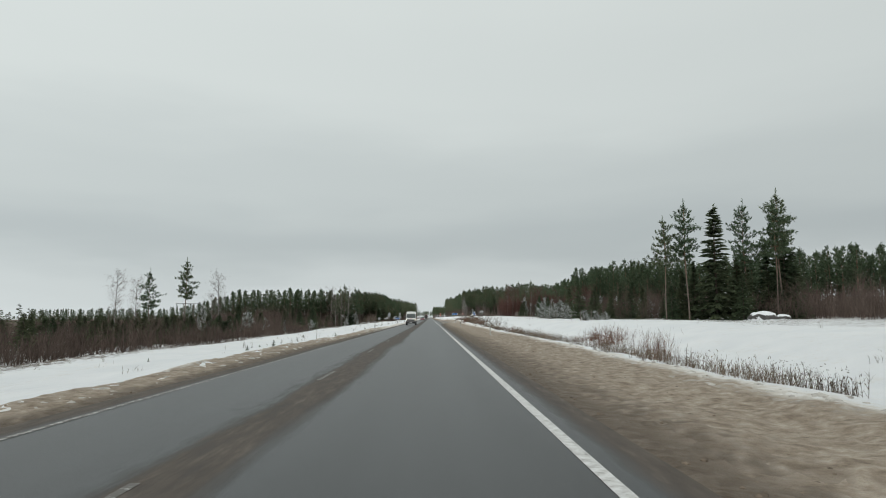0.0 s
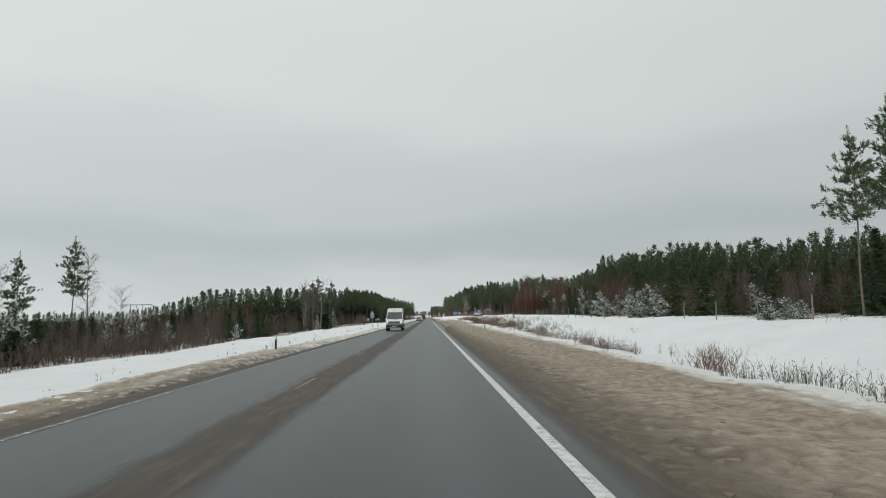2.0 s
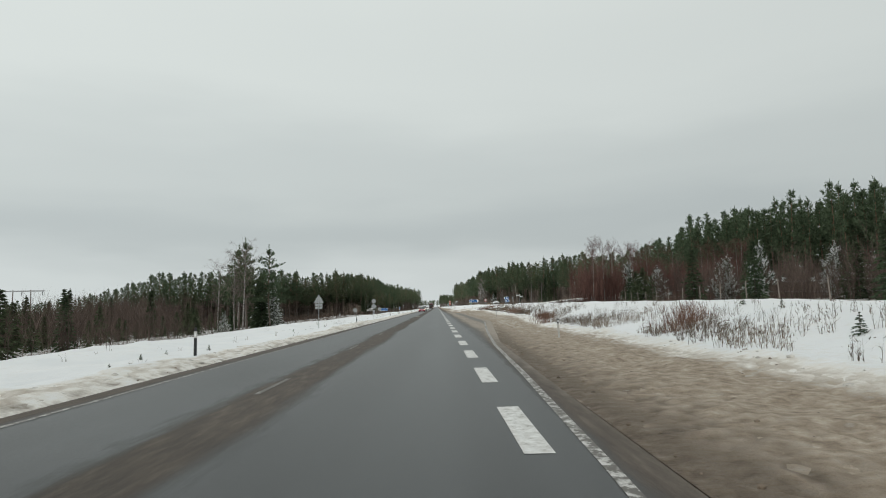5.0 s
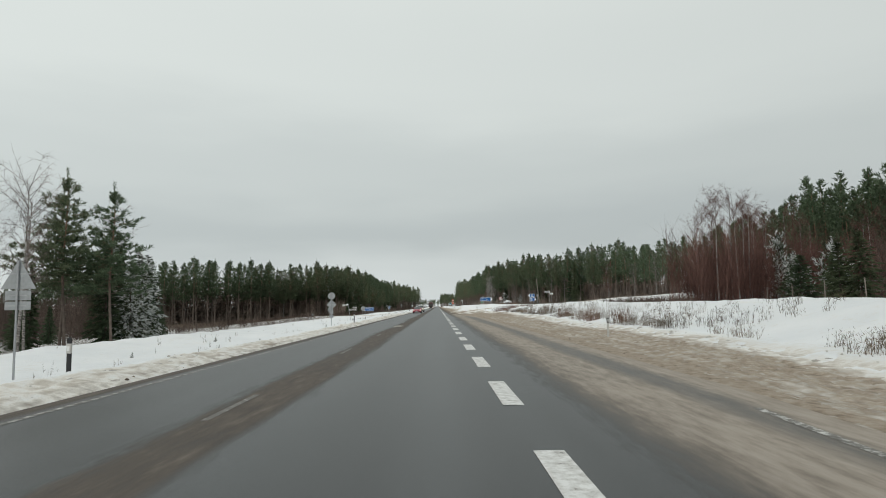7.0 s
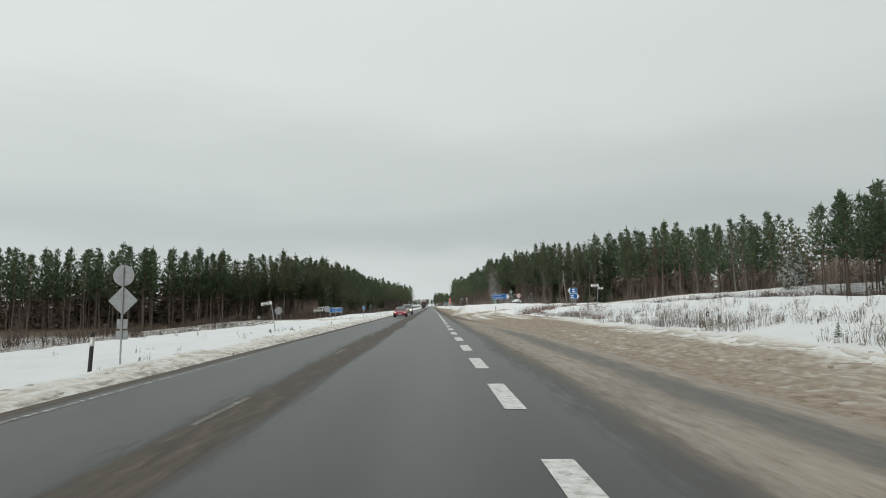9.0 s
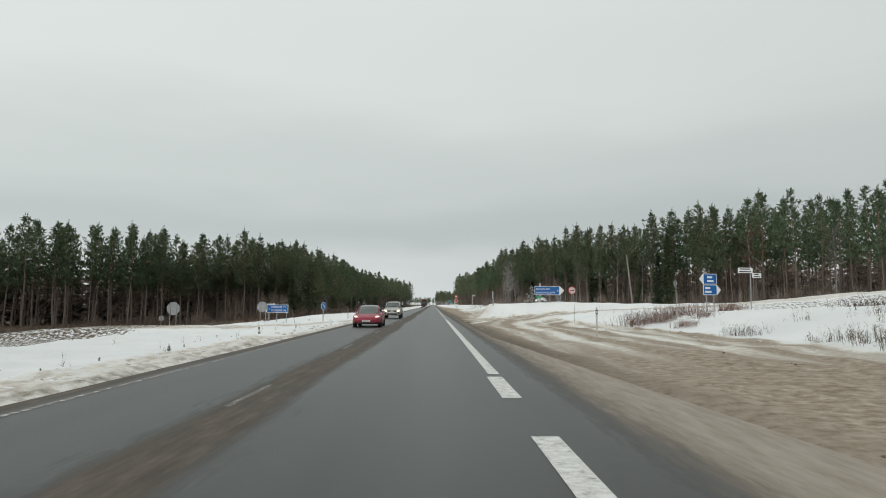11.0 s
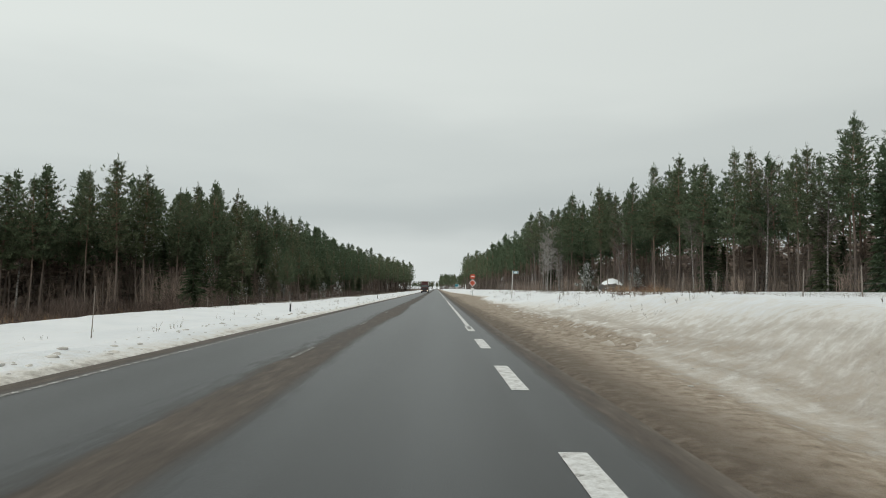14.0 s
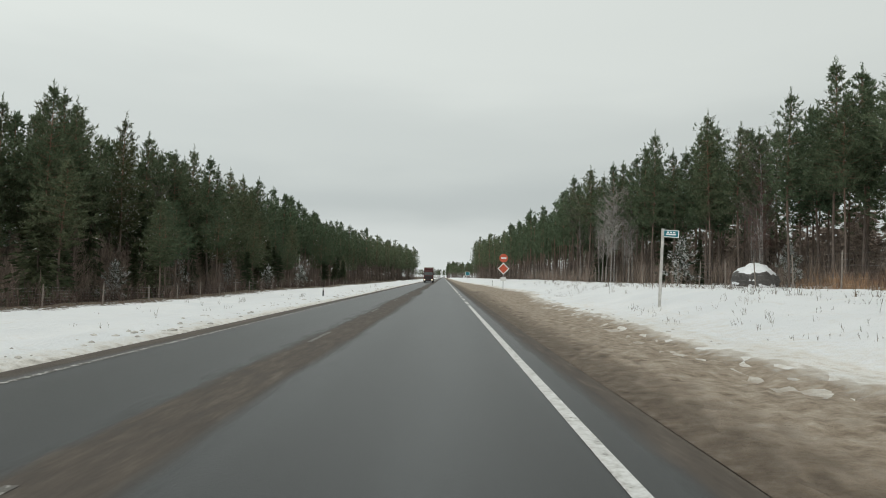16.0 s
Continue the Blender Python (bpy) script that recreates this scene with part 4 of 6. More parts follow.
spots = []
for pts, sgn in ((RIGHT_FRONT[1:], 1), (LEFT_FRONT, -1)):
    for k in range(330):
        y = rng.uniform(237 if sgn > 0 else 440, 640)
        x = front(pts, y) + sgn * rng.uniform(24, 44)
        spots.append((x, y, rng.uniform(5.5, 9.5), 2.6))
for k in range(90):
    x = -rng.uniform(36, 190)
    spots.append((x, np.interp(-x, [47, 66, 98, 140, 230], [462, 452, 436, 423, 397]) + rng.uniform(4, 20), rng.uniform(5.5, 9.5), 2.6))
for pts, sgn in ((RIGHT_FRONT[1:], 1), (LEFT_FRONT, -1)):
    for k in range(260):
        y = rng.uniform(237 if sgn > 0 else 440, 560)
        spots.append((front(pts, y) + sgn * rng.uniform(5, 24), y, rng.uniform(5.5, 10.0), 3.0))
thicket("inner_brushwood", spots, M_DEADLIMB, "tall bare young growth deep inside the forest", 8, 0.042, 7)
spots = []
for k in range(330):
    x = -rng.uniform(24, 70)
    y = rng.uniform(270, np.interp(-x, [24, 34, 47, 70], [470, 446, 437, 424]))
    if abs(y - 326) > 6:
        spots.append((x, y, rng.uniform(0.8, 2.6), 1.3))
for k in range(260):
    y = rng.uniform(372, 560)
    spots.append((-np.interp(y, [372, 428, 560], [21.5, 19.0, 20.5]) - abs(rng.normal()) * 5.0, y, rng.uniform(0.5, 2.2), 1.2))
thicket("heath_brushwood", spots, M_BRUSH, "low brown brushwood on the heath before the forest", 10, 0.020, 10)
for k in range(84):
    y = rng.uniform(80, 185)
    x = -rng.uniform(37, 78) if k % 4 else -rng.uniform(30, 44)
    place(YOUNG[k % 2], x, y, rng.uniform(0.8, 1.25), sz=(left_top(x, y) - gz(x, y)) * rng.uniform(0.65, 1.0) / 6)
for k in range(26):
    place(YOUNG[k % 2], -rng.uniform(34, 60), rng.uniform(190, 300), rng.uniform(0.5, 0.95))
for k in range(26):
    y = rng.uniform(195, 315)
    x = -rng.uniform(48 + max(0, y - 240) * 0.25, 100)
    h = (left_top(x, y) - gz(x, y)) * rng.uniform(0.75, 1.02)
    place(SPRUCE[k % 3], x, y, max(0.42, h / 15) * rng.uniform(0.9, 1.2), sz=h / 15)
for k in range(34):
    x, y = -rng.uniform(44, 100), rng.uniform(90, 190)
    place(YOUNG[k % 2], x, y, rng.uniform(0.8, 1.2), sz=(left_top(x, y) - gz(x, y)) * rng.uniform(0.7, 1.0) / 6)
for x, y, top, w in ((-29.0, 237.4, 6.9, 0.95), (-27.9, 233.0, 5.8, 0.95), (-33.2, 245.5, 8.3, 0.85), (-30.5, 242.0, 7.2, 0.9), (24.3, 119.1, 4.4, 1.9), (25.3, 119.4, 3.7, 1.6), (23.2, 119.6, 3.9, 1.5), (22.7, 120.9, 3.8, 1.1), (23.8, 137.4, 4.6, 1.3), (25.2, 139, 3.6, 1.4), (34.0, 189.6, 7.2, 0.8), (46.0, 192, 6.4, 0.8)):
    h = top - gz(x, y)
    place((SNOWY_SPRUCE if x < 0 else SNOWY)[int(rng.integers(2))], x, y, h / 5 * w, sz=h / 5)
for x, y, top, w in ((21.6, 90.0, 2.35, 2.6), (23.4, 91.0, 2.3, 2.6), (25.2, 92.0, 2.15, 2.4), (35.5, 240, 8.2, 1.0), (38.0, 242, 6.6, 1.1), (40.5, 239, 7.6, 1.0), (45.5, 262, 5.0, 0.9), (57.0, 300, 6.4, 1.0), (59.5, 303, 5.6, 1.0), (55.0, 296, 4.6, 1.0), (-44.8, 142.8, 1.2, 1.1), (-45.4, 150.5, -0.6, 1.1), (-27.5, 207.0, 1.6, 1.2), (-34.0, 148.0, 1.0, 1.0)):
    h = top - gz(x, y)
    place((SNOWY_SPRUCE if x < 0 else SNOWY)[int(rng.integers(2))], x, y, h / 5 * w, sz=h / 5)
for k in range(16):
    place(YOUNG[k % 2], rng.uniform(40, 62), rng.uniform(100, 116), rng.uniform(0.8, 1.4))
for x, y, s in ((-38, 133, 1.0), (-36, 138, 0.7), (-35, 120, 0.8), (-40, 112, 1.1), (-25, 133, 0.5), (46, 196, 1.0), (48, 199, 1.3), (51, 190, 1.2), (55, 186, 1.0),
                (36, 170, 0.8), (44, 150, 1.0), (34, 152, 0.7), (62, 332, 1.1), (66, 335, 1.2), (31, 468, 1.2), (36, 452, 0.9), (-39, 500, 1.2), (-38, 476, 1.1), (-36, 455, 0.9), (40, 210, 1.1), (30, 140, 0.6)):
    place(SNOWY[int(rng.integers(2))], x, y, s)
for k in range(9):
    place(SNOWY[k % 2], rng.uniform(33, 62), rng.uniform(130, 232), rng.uniform(0.55, 1.05))
for k in range(44):
    y = rng.uniform(120, 235)
    place(YOUNG[k % 2], rng.uniform(28, 0.33 * y + 10), y, rng.uniform(0.7, 1.25), sz=rng.uniform(0.6, 1.15))
for k in range(26):
    place(YOUNG[k % 2], rng.uniform(36, 75), rng.uniform(130, 236), rng.uniform(0.6, 1.3))
for x, y in ((-37, 447), (-40, 452), (-35.5, 458), (-41, 440), (34, 470), (30, 505), (45, 437), (53, 420)):
    place(SPRUCE[int(rng.integers(3))], x, y, rng.uniform(0.35, 0.6))

for k in range(14):
    y = rng.uniform(90, 300)
    place(SEEDLING[k % 2], float(sand_edge(y)) + rng.uniform(1.6, 7.0), y, rng.uniform(0.25, 0.55))
for k in range(46):
    y = rng.uniform(20, 305)
    place(SEEDLING[k % 2], -rng.uniform(8.6, 15), y, rng.uniform(0.16, 0.36))

for p in PINE + FROSTED + OPEN_PINE + SPRUCE + YOUNG + REDBIRCH + SNOWY + SNOWY_SPRUCE + SEEDLING + BIRCH:
    for o in (*p.children_recursive, p):
        bpy.data.objects.remove(o)


def stem_bush(x, y, h, spread, stems, seed):
    b = Bits()
    brush(b, 0, 0, 0, h, spread, stems, np.random.default_rng(seed), 0.010, 3)
    ob = link_mesh("willow_bush", b.v, b.f, M_REED)
    ob.matrix_basis = Matrix.Translation((x, y, gz(x, y)))
    return tagged(ob, "dry reddish willow stems standing in roadside snow", "bush", "willow bushes on the verge")


for i, (x, y, h, s) in enumerate(((12.1, 45.0, 1.55, 2.3), (12.8, 45.8, 1.45, 2.2), (11.0, 32.0, 1.55, 1.5), (12.3, 53.6, 0.65, 1.5), (13.1, 52.0, 0.75, 0.8), (9.5, 148, 1.15, 1.5), (10.8, 150.5, 1.1, 1.5), (9.0, 176, 1.0, 1.6), (10.0, 182, 1.0, 1.6),
                                  (12.9, 310.6, 0.95, 1.8), (13.8, 311.3, 1.05, 2.0), (14.7, 310.6, 1.05, 2.0), (15.6, 311.4, 1.0, 2.0), (16.5, 310.8, 0.95, 1.9), (14.6, 306.6, 0.55, 1.3), (16.2, 308.0, 0.6, 1.4), (18.2, 309.4, 0.6, 1.4), (19.6, 311.2, 0.6, 1.4), (12.6, 226, 1.1, 1.5), (13.0, 239, 1.0, 1.4), (12.4, 217, 1.0, 1.2), (8.8, 112, 0.9, 1.5), (9.2, 121, 0.9, 1.2), (9.0, 70, 0.9, 1.4))):
    stem_bush(x, y, h, s, 130, 200 + i)
for i, (x, y) in enumerate(((30.2, 428.5), (31.4, 430.5), (29.4, 431.5))):
    stem_bush(x, y, 1.5, 2.2, 90, 250 + i)
spots = [(rng.uniform(24.5, 31.5), rng.uniform(422, 431), rng.uniform(0.6, 1.5), 1.6) for k in range(34)]
spots += [(-rng.uniform(24, 33), rng.uniform(372, 396), rng.uniform(0.5, 1.1), 1.6) for k in range(26)]
tagged(thicket("tall_dry_grass", spots, M_STRAW, "patches of tall reddish dry grass before the forest", 22, 0.014, 3), "patches of tall reddish dry grass before the forest", "grass", kind="stuff")

b = Bits()
r = np.random.default_rng(23)
for k in range(6400):
    y = r.uniform(8, 300)
    x = float(sand_edge(y)) + abs(r.normal()) * 2.1 + 0.5
    if noise.noise((x * 0.3, y * 0.12, 5.0)) < (-0.12 if y > 78 else 0.20):
        continue
    z, h = gz(x, y), r.uniform(0.20, 0.72)
    brush(b, x, y, z, h, 0.34, int(r.integers(3, 7)), r, 0.008, 4)
    for _ in range(int(r.integers(3, 10))):
        o = np.array([x, y, z]) + np.array([r.normal() * 0.10, r.normal() * 0.10, h * r.uniform(0.35, 0.95)])
        twig(b, o, o + r.normal(size=3) * 0.035 + np.array([0, 0, 0.03]), r.uniform(0.006, 0.014), r)
for k in range(1500):
    y = r.uniform(356, 455)
    x = float(sand_edge(y)) + r.uniform(1.5, 20)
    if noise.noise((x * 0.3, y * 0.10, 5.0)) < 0.02:
        continue
    brush(b, x, y, gz(x, y), r.uniform(0.10, 0.42), 0.4, int(r.integers(3, 6)), r, 0.008, 3)
tagged(link_mesh("weed_stalks", b.v, b.f, M_WEED), "dead brown weed stalks poking through snow", "weeds", kind="stuff")
b = Bits()
for k in range(900):
    y = r.uniform(8, 470)
    x = -r.uniform(8.2, 20) if k % 3 else r.uniform(16, 28)
    if noise.noise((x * 0.3, y * 0.12, 9.0)) < 0.05:
        continue
    brush(b, x, y, gz(x, y), r.uniform(0.2, 0.6), 0.3, int(r.integers(2, 5)), r, 0.009, 4)
for k in range(900):
    y = r.uniform(345, 480)
    x = float(sand_edge(y)) + r.uniform(3, 17)
    if noise.noise((x * 0.25, y * 0.10, 2.0)) < 0.02:
        continue
    brush(b, x, y, gz(x, y), r.uniform(0.25, 0.7), 0.3, int(r.integers(3, 6)), r, 0.011, 4)
tagged(link_mesh("dry_grass_tufts", b.v, b.f, M_WEED), "dry grass tufts in the snow-filled ditch", "grass", kind="stuff")

# the rough crust of frozen sand and slush on the shoulders


def crust(name, x_at, y0, y1, cols, dy, amp, label):
    """A fine uneven sheet that lies on the shoulder between x_at(y)[0] and x_at(y)[1]."""
    ys = np.arange(y0, y1, dy)
    verts, sand, wet_and_pits = [], [], []
    for y in ys:
        a, c = x_at(y)
        for k in range(cols):
            q = k / (cols - 1)
            x = a + (c - a) * q
            edge = min(1.0, 5 * q, 5 * (1 - q), (y - y0) / 2.5, (y1 - y) / 2.5)
            n1, n2 = noise.noise((x * 2.1, y * 1.2, 0.0)), noise.noise((x * 5.2, y * 3.1, 4.0))
            ridge = 1 - 2 * abs(noise.noise((x * 3.4 + n1, y * 1.7, 9.0)))
            n3 = noise.noise((x * 13.0, y * 9.0, 2.0))
            verts.append((x, y, gz(x, y) + 0.035 * edge - 0.03 - 0.05 * max(0.0, 1 - (y - y0) / 1.2, 1 - (y1 - y) / 1.2) + amp * edge * (0.55 * n1 + 0.5 * ridge + 0.45 * n2 + 0.55 * n3)))
            sand.append((float(np.interp(y, [125, 175, 300, 350], [1.0, 0.78, 0.78, 1.0])) if x > 0 else float(np.interp(y, [0, 50, 100], [1.0, 0.9, 0.52]))) * 0.95 - 0.55 * float(smooth01(0.60, 1.0, q)) - 0.22 * max(0.0, ridge) + 0.1 * n2)
            # damp near the asphalt; the noise terms paint shade into the hollows
            wet_and_pits.append((0.85 if x < 0 else float(np.interp(y, [125, 175, 300, 350], [0.85, 0.25, 0.25, 0.85]))) * float(smooth01(0.42, 0.0, q)) - 0.5 * n2 - 0.35 * n3 + 0.15)
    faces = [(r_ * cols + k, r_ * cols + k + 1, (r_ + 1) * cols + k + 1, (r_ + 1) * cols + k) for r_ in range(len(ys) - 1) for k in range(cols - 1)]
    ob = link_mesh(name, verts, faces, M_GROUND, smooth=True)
    for key, val in (("sand", sand), ("wet_and_pits", wet_and_pits)):
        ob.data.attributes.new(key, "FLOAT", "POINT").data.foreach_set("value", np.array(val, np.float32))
    return tagged(ob, label, "shoulder", kind="structure")


crust("shoulder", lambda y: (float(pave_edge(y)) + 0.05, float(sand_edge(y)) + 0.4), 3, 262, 34, 0.26, 0.055, "rough frozen brown sand and slush on the road shoulder")
crust("shoulder", lambda y: (float(pave_edge(y)) + 0.05, float(sand_edge(y)) + 0.9), 352, 460, 26, 0.30, 0.06, "rough frozen brown sand beyond the side road")
crust("shoulder", lambda y: (-6.25, -7.9), 3, 300, 14, 0.30, 0.05, "ploughed crust of dirty slush beside the far lane")

# clods of frozen sand along the ploughed edge
verts, faces = [], []
ico = bmesh.new()
bmesh.ops.create_icosphere(ico, subdivisions=1, radius=1.0)
iv, jf = np.array([v.co[:] for v in ico.verts]), [[v.index for v in f.verts] for f in ico.faces]
ico.free()
r = np.random.default_rng(29)
for k in range(3200):
    y = 4 + 332 * r.uniform() ** 1.25
    if y > 150 and k % 4:
        continue
    pe, se = float(pave_edge(y)), float(sand_edge(y))
    x = pe + 0.2 + (se - pe) * r.uniform() ** 2.0 if k % 8 else -r.uniform(6.3, 7.6)
    s = 0.012 + 0.036 * r.uniform() ** 3.0
    n0 = len(verts)
    z = gz(x, y)
    verts += [(x + s * v[0] * q0, y + s * v[1] * q1, z + s * 0.7 * v[2]) for v in iv for q0, q1 in [(r.uniform(0.8, 1.4), r.uniform(0.8, 1.4))]]
    faces += [[n0 + i for i in f] for f in jf]
tagged(link_mesh("sand_clods", verts, faces, M_CLOD), "frozen brown sand clods along the ploughed shoulder", "clods", kind="stuff")

# a flat patch of grey slush left between the lanes
bm = bmesh.new()
bmesh.ops.create_icosphere(bm, subdivisions=4, radius=1.0)
for v in bm.verts:
    c = v.co.copy()
    f = 1 + 0.45 * noise.noise((c.x * 1.4, c.y * 1.4, 2.0)) + 0.25 * noise.noise((c.x * 4.0, c.y * 4.0, 5.0))
    v.co = Vector((c.x * 0.36 * f, c.y * 1.4 * f, c.z * 0.028 * (1 + 0.8 * noise.noise((c.x * 6, c.y * 9, 1.0)))))
slush = part("slush_patch", bm, M_WETSLUSH, smooth=True)
slush.matrix_basis = pose(-2.9, 223.5, 0.006)
tagged(slush, "flat patch of dirty grey-white slush between the lanes", "slush")

# lumps of dirty slush that the plough left along the edges
verts, faces = [], []
for k in range(2600):
    y = 4 + 470 * r.uniform() ** 1.25
    if k % 3:
        x = -6.5 - 1.1 * r.uniform()
    else:
        x = float(sand_edge(y)) + r.normal() * 0.45
        if 318 < y < 342:
            continue
    s = 0.02 + 0.085 * r.uniform() ** 2.5
    n0 = len(verts)
    z = gz(x, y)
    q0, q1, a = r.uniform(0.7, 1.5), r.uniform(0.9, 2.2), r.uniform(-0.5, 0.5)
    verts += [(x + s * (v[0] * q0 + a * v[1]) * j, y + s * v[1] * q1 * j, z + s * 0.55 * v[2] * j) for v in iv for j in [r.uniform(0.75, 1.2)]]
    faces += [[n0 + i for i in f] for f in jf]
tagged(link_mesh("slush_lumps", verts, faces, M_SLUSH), "lumps of dirty grey slush along the ploughed edges", "slush", kind="stuff")

# ---- road furniture ----


def text_part(words, size, x, z, y, mat, parent, facing=1):
    """Raised lettering in the x-z plane that reads from -y."""
    cu = bpy.data.curves.new("lettering", "FONT")
    cu.body, cu.size, cu.extrude = words, size, 0.004
    tmp = new("lettering", cu)
    me = bpy.data.meshes.new_from_object(tmp)
    bpy.data.objects.remove(tmp)
    me.transform(Matrix.Translation((x, y, z)) @ pose(0, 0, 0, 90, 0, 0))
    me.materials.clear()
    me.materials.append(mat)
    ob = new("lettering", me)
    ob.parent = parent
    return ob


def bars_part(rows, mat, parent, y):
    bm = bmesh.new()
    for x0, x1, z0, z1 in rows:
        box_bm(x0, x1, y - 0.004, y, z0, z1, bm=bm)
    return part("lettering", bm, mat, parent)


def ground_pose(x, y, turn=0.0, lean_x=0.0, lean_y=0.0, dz=0.0):
    return pose(x, y, gz(x, y) + dz, lean_x, lean_y, turn)


def leg(name, x, z0, z1, parent, r=0.03, y=0.0, mat=None):
    return part(name, tube_bm((x, y, z0), (x, y, z1), r, sides=10), mat or M_STEEL, parent)


def delineator(x, y, lean, tall=1.0, dark=False):
    t = thing("delineator_post", ground_pose(x, y, rng.uniform(-20, 20), lean, lean * 0.6), "black plastic roadside marker post with grey band in snow" if dark else
              "grey-white plastic roadside marker post with black band in snow", "marker post", "marker posts along the road")
    part("body", plate_bm([(-0.045, -0.5), (0.045, -0.5), (0.042, tall - 0.05), (0.0, tall), (-0.042, tall - 0.05)], -0.025, 0.025), M_BLACK if dark else M_POSTWHITE, t)
    part("band", box_bm(-0.049, 0.049, -0.029, 0.029, tall - 0.36, tall - 0.14, 0.006), M_POSTWHITE if dark else M_BLACK, t)
    part("reflector", box_bm(-0.025, 0.025, -0.035, -0.029, tall - 0.30, tall - 0.20), M_SIGNWHITE, t)
    return t


for i, (x, y, tall, lean) in enumerate(((4.3, 1.5, 0.9, 2), (4.6, 52.3, 0.95, -2), (4.5, 102.3, 0.95, 3), (5.7, 152.6, 1.0, -3), (7.5, 202.4, 1.0, 1), (12.6, 252, 1.0, 2), (7.9, 300.8, 1.45, 0), (8.8, 500, 1.0, 1))):
    delineator(x, y, lean, tall)
for i, (x, y, tall, lean) in enumerate(((-7.2, 79.3, 0.8, -3), (-7.7, 145, 0.95, 1), (-8.0, 189, 0.8, 2), (-8.3, 239, 1.0, -8), (-11.2, 311.3, 0.55, 2), (-8.9, 377, 0.8, 1), (-8.5, 430, 0.8, -2))):
    delineator(x, y, lean, tall, True)


def snow_stick(x, y, tall, lean):
    ob = part("snow_stick", tube_bm((0, 0, -0.4), (0, 0, tall), 0.016, 0.010, 8), M_POSTWOOD)
    ob.matrix_basis = ground_pose(x, y, 0, lean, lean * 1.5)
    return tagged(ob, "thin wooden snow stick standing in the ploughed bank", "snow stick", "snow sticks")


for x, y, tall, lean in ((-7.9, 42.6, 1.1, 2), (-8.9, 311.6, 1.3, -9), (-10.5, 349, 1.4, 1), (-9.6, 356, 1.5, 2), (11.1, 319.9, 1.35, 0), (8.2, 395, 1.5, 2), (-9.2, 338.5, 1.4, 0)):
    snow_stick(x, y, tall, lean)


def pole_height(x, y, top):
    return top - gz(x, y)


def sign_back(name, x, y, top, shapes, label, cat="road sign", legs=(0.0,), r=0.035, lean=0.0, turn=0.0, brace=True):
    """A sign seen from behind: grey plates on steel legs. shapes: outlines measured down from the top."""
    h = pole_height(x, y, top)
    t = thing(name, ground_pose(x, y, turn, lean * 0.4, lean), label, cat, "road signs seen from behind")
    for lx in legs:
        leg("leg", lx, -0.4, h - 0.06, t, r)
    for outline in shapes:
        pts = [(px_, h + pz_) for px_, pz_ in outline]
        bm = plate_bm(pts, 0.045, 0.06)
        part("plate", bm, M_BACK, t)
        xs, zs = [q[0] for q in pts], [q[1] for q in pts]
        if brace:
            part("brace", box_bm(min(xs) * 0.7, max(xs) * 0.7, 0.03, 0.045, (min(zs) + max(zs)) / 2 - 0.02, (min(zs) + max(zs)) / 2 + 0.02), M_STEEL, t)
    return t


def rect(w, z1, z0, cx=0.0):
    return [(cx - w / 2, z0), (cx + w / 2, z0), (cx + w / 2, z1), (cx - w / 2, z1)]


sign_back("warning_sign", -12.9, 194.6, 3.15, [[(-0.55, -0.95), (0.55, -0.95), (0.0, 0.0)], rect(0.8, -1.0, -1.3), rect(0.8, -1.34, -1.6)], "grey back of a triangular warning sign with two plates")
sign_back("priority_sign", -12.2, 248.6, 3.25, [ngon(20, 0.42, 0, 0, -0.42), ngon(4, 0.58, 0, 0, -1.42), rect(0.42, -2.15, -2.52), rect(0.46, -2.60, -2.95)],
          "grey back of round and diamond signs on one post")
sign_back("stop_sign", -27.3, 337.3, 1.62, [ngon(8, 0.72, math.pi / 8, 0, -0.70)], "pale grey back of an octagonal stop sign on two legs", legs=(-0.3, 0.35))
sign_back("stop_sign", -19.7, 343.6, 1.72, [ngon(8, 0.62, math.pi / 8, 0, -0.60)], "pale grey back of an octagonal stop sign on two legs", legs=(-0.18, 0.42))
sign_back("round_sign", -34.7, 351.9, -0.1, [ngon(16, 0.36, 0, 0, -0.36)], "small grey back of a round sign beside the side road")
sign_back("round_sign", 25.6, 336.6, 4.25, [ngon(20, 0.36, 0, 0, -0.40)], "round grey back of a sign on the side road", turn=38)


def street_sign(x, y, top, plates, lean, label):
    h = pole_height(x, y, top)
    t = thing("street_name_sign", ground_pose(x, y, 0, 0, lean), label, "street sign", "street name signs")
    leg("pole", 0, -0.4, h, t, 0.04)
    for x0, x1, z0, z1 in plates:
        pl = part("name_plate", box_bm(x0, x1, -0.05, -0.02, h + z0, h + z1, 0.004), M_SIGNWHITE, t)
        n = 2
        dz = (z1 - z0) / n
        bars_part([(x0 + 0.1 + 0.05 * k, x1 - 0.12 - 0.1 * k, h + z0 + dz * k + dz * 0.3, h + z0 + dz * k + dz * 0.7) for k in range(n)], M_BLACK, pl, -0.052)


street_sign(25.9, 321.5, 4.75, [(-1.05, 0.15, -0.55, -0.12), (0.12, 0.85, -0.92, -0.55)], 1, "white street name plates with dark lettering on a birch-grey pole")
street_sign(-14.9, 284.5, 2.2, [(-0.95, 0.05, -0.34, -0.06)], -9, "white street name plate on a leaning grey pole")
street_sign(-25.5, 370.0, 1.55, [(-0.4, 0.85, -0.36, -0.04), (-1.4, 0.7, -1.05, -0.55)], -2, "two white street name plates on a steel pole")


